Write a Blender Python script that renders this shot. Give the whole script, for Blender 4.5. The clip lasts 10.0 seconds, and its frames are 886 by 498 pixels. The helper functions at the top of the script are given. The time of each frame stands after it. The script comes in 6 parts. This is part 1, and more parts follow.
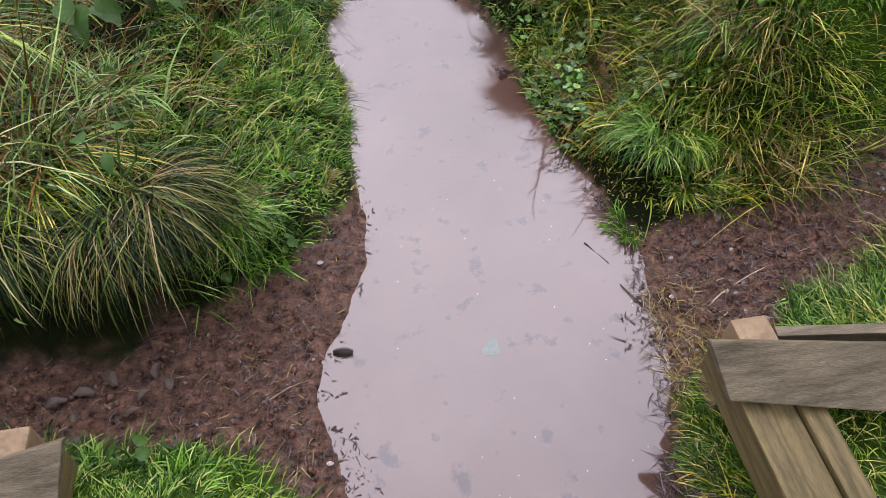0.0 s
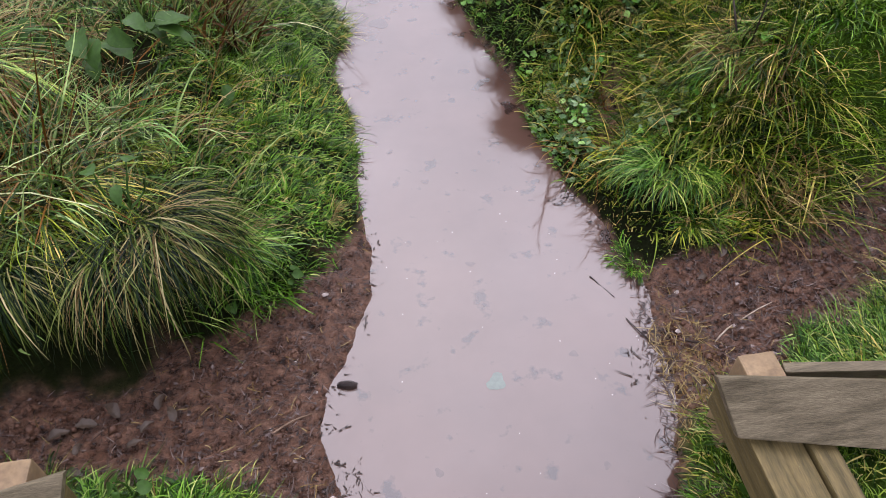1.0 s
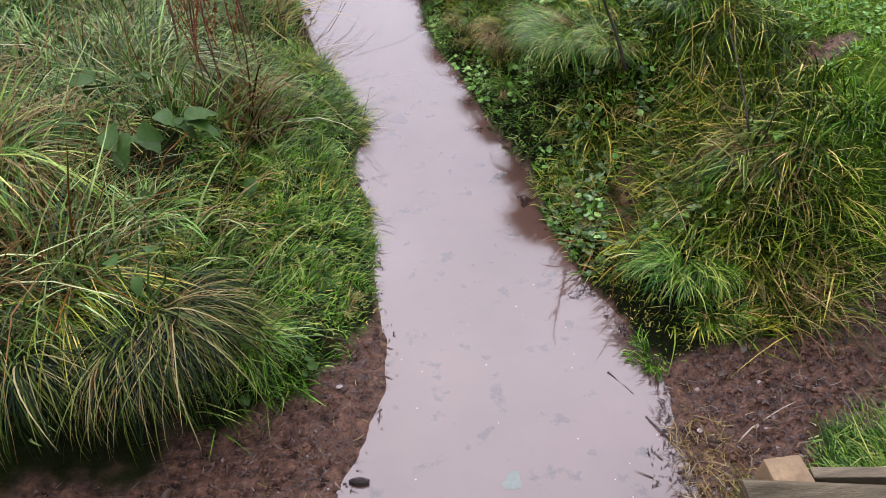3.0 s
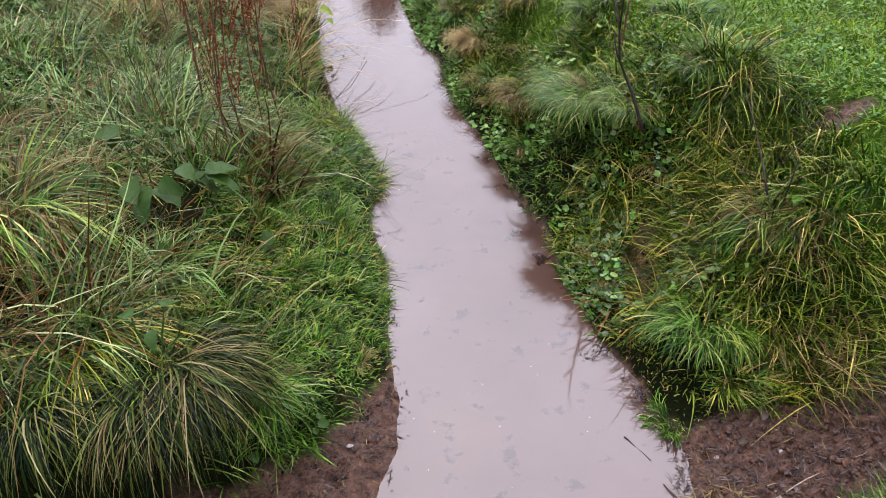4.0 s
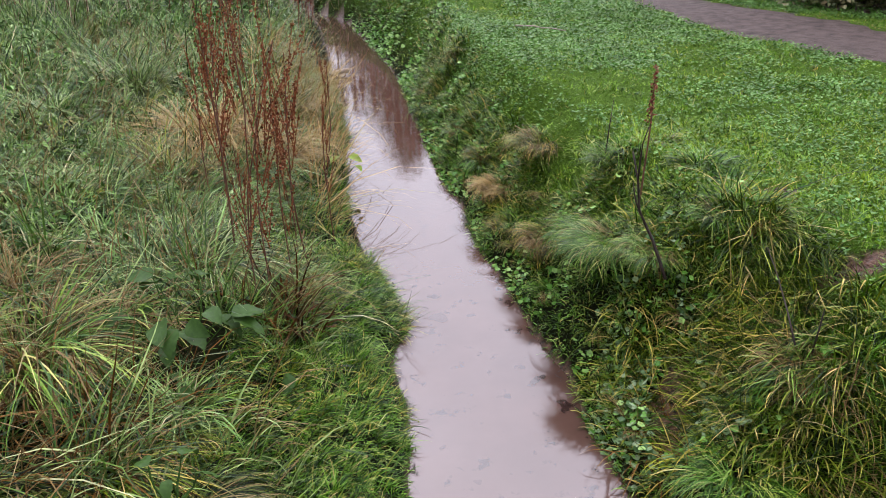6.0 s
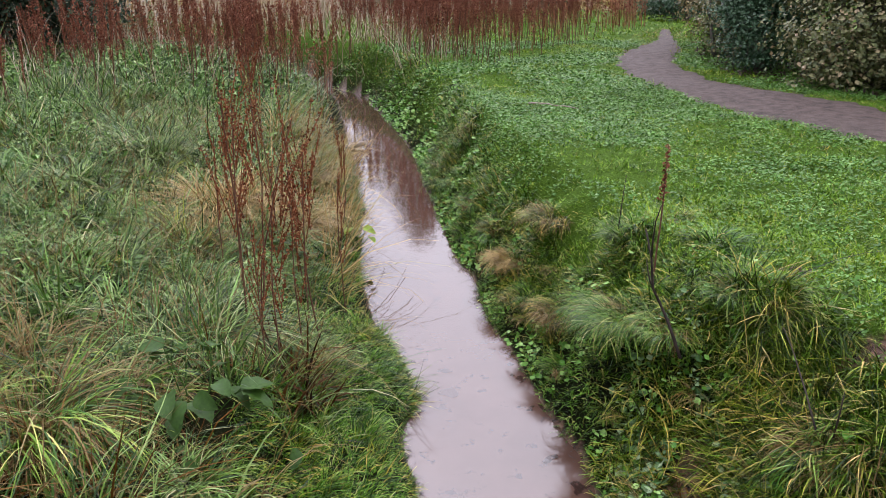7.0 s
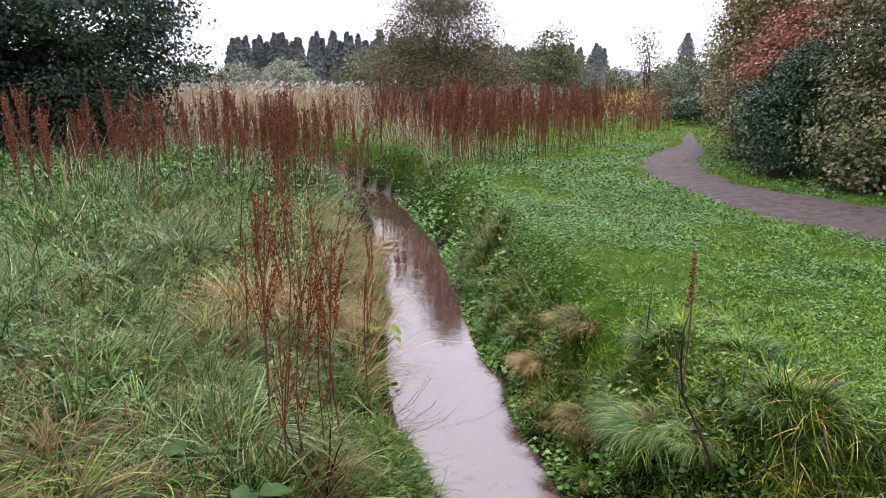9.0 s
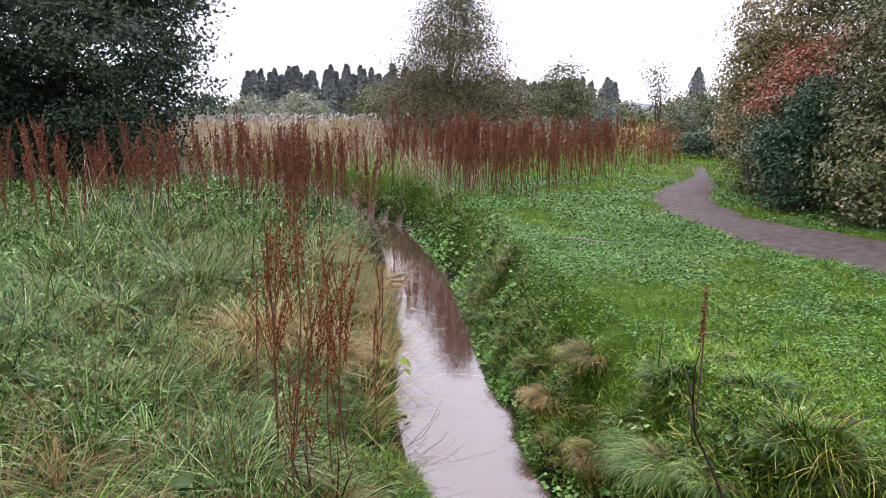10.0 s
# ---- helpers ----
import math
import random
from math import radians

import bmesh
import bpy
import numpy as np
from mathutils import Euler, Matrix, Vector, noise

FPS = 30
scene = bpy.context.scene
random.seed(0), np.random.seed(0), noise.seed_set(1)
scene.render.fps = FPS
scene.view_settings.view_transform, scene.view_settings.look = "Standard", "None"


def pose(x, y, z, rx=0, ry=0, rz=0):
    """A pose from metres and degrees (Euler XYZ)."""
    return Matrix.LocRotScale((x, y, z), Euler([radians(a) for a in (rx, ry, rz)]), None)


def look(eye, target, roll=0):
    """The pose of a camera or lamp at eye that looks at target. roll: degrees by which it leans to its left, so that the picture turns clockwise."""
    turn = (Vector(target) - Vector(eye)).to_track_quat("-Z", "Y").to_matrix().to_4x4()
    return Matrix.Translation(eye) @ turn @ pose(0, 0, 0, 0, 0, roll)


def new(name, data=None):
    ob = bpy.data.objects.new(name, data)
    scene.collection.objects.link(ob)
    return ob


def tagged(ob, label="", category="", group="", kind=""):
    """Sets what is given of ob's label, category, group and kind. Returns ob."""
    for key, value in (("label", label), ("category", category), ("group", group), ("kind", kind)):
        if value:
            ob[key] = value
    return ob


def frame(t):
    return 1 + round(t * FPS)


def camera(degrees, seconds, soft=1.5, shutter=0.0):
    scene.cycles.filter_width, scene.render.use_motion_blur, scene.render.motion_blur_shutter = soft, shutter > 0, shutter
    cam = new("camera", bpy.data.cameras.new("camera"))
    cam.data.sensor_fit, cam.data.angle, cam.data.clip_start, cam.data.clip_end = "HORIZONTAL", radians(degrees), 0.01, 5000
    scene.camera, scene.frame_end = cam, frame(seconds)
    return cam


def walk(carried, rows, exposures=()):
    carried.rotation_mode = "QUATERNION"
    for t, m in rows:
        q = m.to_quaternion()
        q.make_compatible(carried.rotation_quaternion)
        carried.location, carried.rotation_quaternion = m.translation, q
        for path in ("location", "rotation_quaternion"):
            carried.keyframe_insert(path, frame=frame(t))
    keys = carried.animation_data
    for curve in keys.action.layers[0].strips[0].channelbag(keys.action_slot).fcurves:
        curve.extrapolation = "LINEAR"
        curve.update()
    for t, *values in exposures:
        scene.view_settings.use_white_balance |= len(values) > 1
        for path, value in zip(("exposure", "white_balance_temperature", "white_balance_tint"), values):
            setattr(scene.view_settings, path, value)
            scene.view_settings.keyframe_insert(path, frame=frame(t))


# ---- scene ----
cam = camera(62.7, 10.0, soft=0.6)
PATH = [
    (0, (-0.011, 0.01, 2.087), (0.198, 1.272, 0.55), -0.4),
    (0.5, (-0.013, 0.012, 2.087), (0.195, 1.306, 0.577), -0.5),
    (1, (-0.014, 0.015, 2.092), (0.194, 1.342, 0.611), -0.4),
    (1.5, (-0.015, 0.017, 2.094), (0.194, 1.379, 0.644), -0.6),
    (2, (-0.015, 0.024, 2.099), (0.187, 1.426, 0.687), -0.9),
    (2.5, (-0.019, 0.025, 2.102), (0.183, 1.474, 0.739), -0.9),
    (4, (-0.021, 0.048, 2.118), (0.147, 1.64, 0.92), -0.5),
    (4.5, (-0.022, 0.06, 2.121), (0.131, 1.696, 0.982), -0.9),
    (5, (-0.014, 0.048, 2.138), (0.127, 1.731, 1.067), -1.3),
    (6.5, (-0.025, 0.06, 2.162), (0.092, 1.897, 1.38), -0.5),
    (7, (-0.025, 0.064, 2.171), (0.078, 1.934, 1.469), -0.3),
    (7.5, (-0.026, 0.071, 2.18), (0.056, 1.965, 1.543), -0.4),
    (8, (-0.021, 0.07, 2.189), (0.038, 1.985, 1.617), -0.1),
    (8.5, (-0.021, 0.063, 2.2), (0.024, 1.996, 1.692), -0.2),
    (9, (-0.022, 0.062, 2.207), (0.012, 2.011, 1.759), -0.2),
    (9.5, (-0.024, 0.048, 2.216), (-0.001, 2.008, 1.818), -0.1),
    (10, (-0.019, 0.055, 2.218), (-0.015, 2.022, 1.854), 0.0),
]
walk(cam, [(t, look(eye, target, roll)) for t, eye, target, roll in PATH])

# ---- light: a bright overcast sky with a veiled sun ahead ----
SUN_UP, SUN_TURN = radians(53), radians(4)
world = bpy.data.worlds.new("overcast")
scene.world = world
world.use_nodes = True
wn, wl = world.node_tree.nodes, world.node_tree.links
wn.clear()
sky = wn.new("ShaderNodeTexSky")
sky.sky_type, sky.sun_disc = "NISHITA", False
sky.sun_elevation, sky.sun_rotation = SUN_UP, SUN_TURN
sky.air_density, sky.dust_density, sky.ozone_density = 1.0, 2.5, 1.0
cloud = wn.new("ShaderNodeBackground")
cloud.inputs[0].default_value = (0.93, 0.91, 1.10, 1)
aim, part_z, veil = wn.new("ShaderNodeTexCoord"), wn.new("ShaderNodeSeparateXYZ"), wn.new("ShaderNodeMapRange")
veil.inputs["From Min"].default_value, veil.inputs["From Max"].default_value = 0.0, 0.85
veil.inputs["To Min"].default_value, veil.inputs["To Max"].default_value = 1.4, 2.05
wl.new(aim.outputs["Generated"], part_z.inputs[0])
wl.new(part_z.outputs["Z"], veil.inputs[0])
puff = wn.new("ShaderNodeTexNoise")
puff.inputs["Scale"].default_value, puff.inputs["Detail"].default_value = 2.2, 4
swell = wn.new("ShaderNodeMapRange")
swell.inputs["From Min"].default_value, swell.inputs["From Max"].default_value = 0.3, 0.7
swell.inputs["To Min"].default_value, swell.inputs["To Max"].default_value = 0.82, 1.22
lid = wn.new("ShaderNodeMath")
lid.operation = "MULTIPLY"
wl.new(aim.outputs["Generated"], puff.inputs["Vector"])
wl.new(puff.outputs["Fac"], swell.inputs[0])
wl.new(veil.outputs[0], lid.inputs[0])
wl.new(swell.outputs[0], lid.inputs[1])
# the cloud is brighter round the veiled sun than behind the camera
toward, glow, core, soft_core, halo, whole = (wn.new("ShaderNode" + k) for k in ("VectorMath", "MapRange", "MapRange", "Math", "Math", "Math"))
toward.operation, soft_core.operation, halo.operation, whole.operation = "DOT_PRODUCT", "POWER", "MULTIPLY_ADD", "MULTIPLY"
toward.inputs[1].default_value = (math.sin(SUN_TURN) * math.cos(SUN_UP), math.cos(SUN_TURN) * math.cos(SUN_UP), math.sin(SUN_UP))
glow.inputs["From Min"].default_value, glow.inputs["From Max"].default_value = -0.8, 0.9
glow.inputs["To Min"].default_value, glow.inputs["To Max"].default_value = 0.22, 1.36
core.inputs["From Min"].default_value, core.inputs["From Max"].default_value = 0.6, 1.0
soft_core.inputs[1].default_value, halo.inputs[1].default_value = 3.5, 1.25
wl.new(aim.outputs["Generated"], toward.inputs[0])
wl.new(toward.outputs["Value"], glow.inputs[0])
wl.new(toward.outputs["Value"], core.inputs[0])
wl.new(core.outputs[0], soft_core.inputs[0])
wl.new(soft_core.outputs[0], halo.inputs[0])
wl.new(glow.outputs[0], halo.inputs[2])
wl.new(lid.outputs[0], whole.inputs[0])
wl.new(halo.outputs[0], whole.inputs[1])
wl.new(whole.outputs[0], cloud.inputs[1])
clear = wn.new("ShaderNodeBackground")
clear.inputs[1].default_value = 0.025
both, wout = wn.new("ShaderNodeAddShader"), wn.new("ShaderNodeOutputWorld")
wl.new(sky.outputs[0], clear.inputs[0])
wl.new(cloud.outputs[0], both.inputs[0])
wl.new(clear.outputs[0], both.inputs[1])
wl.new(both.outputs[0], wout.inputs[0])
sun = new("sun", bpy.data.lights.new("sun", "SUN"))
sun.data.energy, sun.data.angle, sun.data.color = 0.8, radians(110), (1.0, 0.985, 0.97)
sun.matrix_world = look((0, 0, 30), (-math.sin(SUN_TURN) * math.cos(SUN_UP), -math.cos(SUN_TURN) * math.cos(SUN_UP), 30 - math.sin(SUN_UP)))


# ---- materials ----
def nodes_of(name):
    m = bpy.data.materials.new(name)
    m.use_nodes = True
    return m, m.node_tree.nodes, m.node_tree.links, m.node_tree.nodes["Principled BSDF"]


def ramp(n, stops):
    r = n.new("ShaderNodeValToRGB")
    e = r.color_ramp.elements
    while len(e) < len(stops):
        e.new(0.5)
    for el, (at, col) in zip(e, stops):
        el.position, el.color = at, (*col, 1)
    return r


def tex(n, l, scale, detail=4, kind="Noise", rough=0.55):
    co = n.new("ShaderNodeTexCoord")
    t = n.new(f"ShaderNodeTex{kind}")
    t.inputs["Scale"].default_value = scale
    if kind == "Noise":
        t.inputs["Detail"].default_value, t.inputs["Roughness"].default_value = detail, rough
    l.new(co.outputs["Object"], t.inputs["Vector"])
    return t


def mix(n, l, fac, a, b, blend="MIX"):
    m = n.new("ShaderNodeMix")
    m.data_type, m.blend_type = "RGBA", blend
    for sock, v in ((m.inputs[0], fac), (m.inputs[6], a), (m.inputs[7], b)):
        if isinstance(v, (int, float)):
            sock.default_value = v
        elif isinstance(v, tuple):
            sock.default_value = (*v, 1)
        else:
            l.new(v, sock)
    return m.outputs[2]


def bump(n, l, p, height, strength, distance):
    b = n.new("ShaderNodeBump")
    b.inputs["Strength"].default_value, b.inputs["Distance"].default_value = strength, distance
    l.new(height, b.inputs["Height"])
    l.new(b.outputs[0], p.inputs["Normal"])


def rich(col, depth):
    """A deeper, fuller tint."""
    mean = sum(col) / 3
    # bright tints stay paler: whitish wet sheen is put into the colour
    full = max(0.9, 1.24 - 0.9 * mean)
    return tuple(max(0.003, (mean + (v - mean) * full) * depth) for v in col)


def leaf_mat(name, stops, rough=0.45, patch=None, patch_scale=1.2, through_light=0.10, depth=0.66, shine=0.25, clump=0):
    """Foliage: each blade or leaf has its own tint; wider patches of another tint; some light goes through."""
    m, n, l, p = nodes_of(name)
    geo = n.new("ShaderNodeNewGeometry")
    r = ramp(n, [(at, rich(col, depth)) for at, col in stops])
    p.inputs["Specular IOR Level"].default_value = shine
    l.new(geo.outputs["Random Per Island"], r.inputs[0])
    col = r.outputs[0]
    if patch:
        t = tex(n, l, patch_scale, 3)
        s = ramp(n, [(0.42, (0, 0, 0)), (0.62, (1, 1, 1))])
        l.new(t.outputs["Fac"], s.inputs[0])
        col = mix(n, l, s.outputs[0], col, patch, "MULTIPLY")
    if clump:
        t = tex(n, l, clump, 4)
        s = ramp(n, [(0.38, (0.55, 0.58, 0.5)), (0.62, (1.28, 1.22, 1.25))])
        l.new(t.outputs["Fac"], s.inputs[0])
        col = mix(n, l, 1.0, col, s.outputs[0], "MULTIPLY")
    f = tex(n, l, 60, 2)
    s = ramp(n, [(0.3, (0.75, 0.75, 0.75)), (0.7, (1.15, 1.15, 1.1))])
    l.new(f.outputs["Fac"], s.inputs[0])
    col = mix(n, l, 1.0, col, s.outputs[0], "MULTIPLY")
    l.new(col, p.inputs["Base Color"])
    p.inputs["Roughness"].default_value = rough
    tr = n.new("ShaderNodeBsdfTranslucent")
    l.new(col, tr.inputs[0])
    ms = n.new("ShaderNodeMixShader")
    ms.inputs[0].default_value = through_light
    l.new(p.outputs[0], ms.inputs[1])
    l.new(tr.outputs[0], ms.inputs[2])
    l.new(ms.outputs[0], n["Material Output"].inputs[0])
    return m


def solid_mat(name, a, b, scale, rough=(0.5, 0.8), bump_size=0.004, bump_scale=None, stretch=None):
    m, n, l, p = nodes_of(name)
    t = tex(n, l, scale, 6)
    t2 = tex(n, l, bump_scale or scale * 6, 5)
    if stretch:
        for q in (t, t2):
            mp = n.new("ShaderNodeMapping")
            mp.inputs["Scale"].default_value = stretch
            l.new(q.inputs["Vector"].links[0].from_socket, mp.inputs["Vector"])
            l.new(mp.outputs[0], q.inputs["Vector"])
    r = ramp(n, [(0.3, a), (0.7, b)])
    l.new(t.outputs["Fac"], r.inputs[0])
    s = ramp(n, [(0.3, (0.7, 0.7, 0.7)), (0.75, (1.15, 1.15, 1.15))])
    l.new(t2.outputs["Fac"], s.inputs[0])
    l.new(mix(n, l, 1.0, r.outputs[0], s.outputs[0], "MULTIPLY"), p.inputs["Base Color"])
    rr = ramp(n, [(0.3, (rough[0],) * 3), (0.7, (rough[1],) * 3)])
    l.new(t2.outputs["Fac"], rr.inputs[0])
    l.new(rr.outputs[0], p.inputs["Roughness"])
    bump(n, l, p, t2.outputs["Fac"], 0.8, bump_size)
    p.inputs["Specular IOR Level"].default_value = 0.2
    return m


def ground_mat():
    """Soil under the sward, wet red mud where the 'mud' attribute is 1."""
    m, n, l, p = nodes_of("ground")
    at = n.new("ShaderNodeAttribute")
    at.attribute_name = "mud"
    big, fine, clod = tex(n, l, 0.9, 5), tex(n, l, 70, 8), tex(n, l, 26, 9, rough=0.68)
    # soil kept near-black: shade at the grass roots is put into its colour
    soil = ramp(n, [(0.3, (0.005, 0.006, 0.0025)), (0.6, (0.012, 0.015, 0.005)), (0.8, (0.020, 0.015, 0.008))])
    turf_at = n.new("ShaderNodeAttribute")
    turf_at.attribute_name = "turf"
    turf = ramp(n, [(0.3, (0.034, 0.066, 0.008)), (0.6, (0.062, 0.115, 0.014)), (0.8, (0.085, 0.130, 0.022))])
    l.new(clod.outputs["Fac"], turf.inputs[0])
    l.new(big.outputs["Fac"], soil.inputs[0])
    # mud darkens where the clods dip, shade of the hollows painted in
    mud = ramp(n, [(0.36, (0.018, 0.008, 0.0045)), (0.5, (0.095, 0.044, 0.025)), (0.68, (0.205, 0.108, 0.066))])
    l.new(clod.outputs["Fac"], mud.inputs[0])
    grain = ramp(n, [(0.3, (0.6, 0.6, 0.6)), (0.7, (1.2, 1.2, 1.2))])
    l.new(fine.outputs["Fac"], grain.inputs[0])
    muddy = mix(n, l, 1.0, mud.outputs[0], grain.outputs[0], "MULTIPLY")
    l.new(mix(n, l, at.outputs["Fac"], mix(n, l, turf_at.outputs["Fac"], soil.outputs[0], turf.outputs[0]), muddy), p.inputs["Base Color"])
    rr = ramp(n, [(0.35, (0.16,) * 3), (0.65, (0.55,) * 3)])
    l.new(clod.outputs["Fac"], rr.inputs[0])
    l.new(mix(n, l, at.outputs["Fac"], (0.95, 0.95, 0.95), rr.outputs[0]), p.inputs["Roughness"])
    l.new(mix(n, l, at.outputs["Fac"], (0.03, 0.03, 0.03), (0.42, 0.42, 0.42)), p.inputs["Specular IOR Level"])
    add = n.new("ShaderNodeMath")
    add.operation = "MULTIPLY_ADD"
    add.inputs[1].default_value = 0.35
    l.new(fine.outputs["Fac"], add.inputs[0])
    l.new(clod.outputs["Fac"], add.inputs[2])
    bump(n, l, p, add.outputs[0], 1.0, 0.035)
    return m


def water_mat():
    """Still, silt-laden water: cloudy red-brown below a smooth skin."""
    m, n, l, p = nodes_of("water")
    a, b = tex(n, l, 1.6, 5), tex(n, l, 9, 4)
    r = ramp(n, [(0.3, (0.056, 0.030, 0.021)), (0.7, (0.086, 0.049, 0.036))])
    l.new(a.outputs["Fac"], r.inputs[0])
    s = ramp(n, [(0.33, (0.35, 0.35, 0.38)), (0.40, (1, 1, 1))])
    l.new(b.outputs["Fac"], s.inputs[0])
    l.new(mix(n, l, 1.0, r.outputs[0], s.outputs[0], "MULTIPLY"), p.inputs["Base Color"])
    p.inputs["Roughness"].default_value = 0.05
    p.inputs["IOR"].default_value = 1.65
    w = tex(n, l, 7, 2)
    bump(n, l, p, w.outputs["Fac"], 0.06, 0.01)
    return m


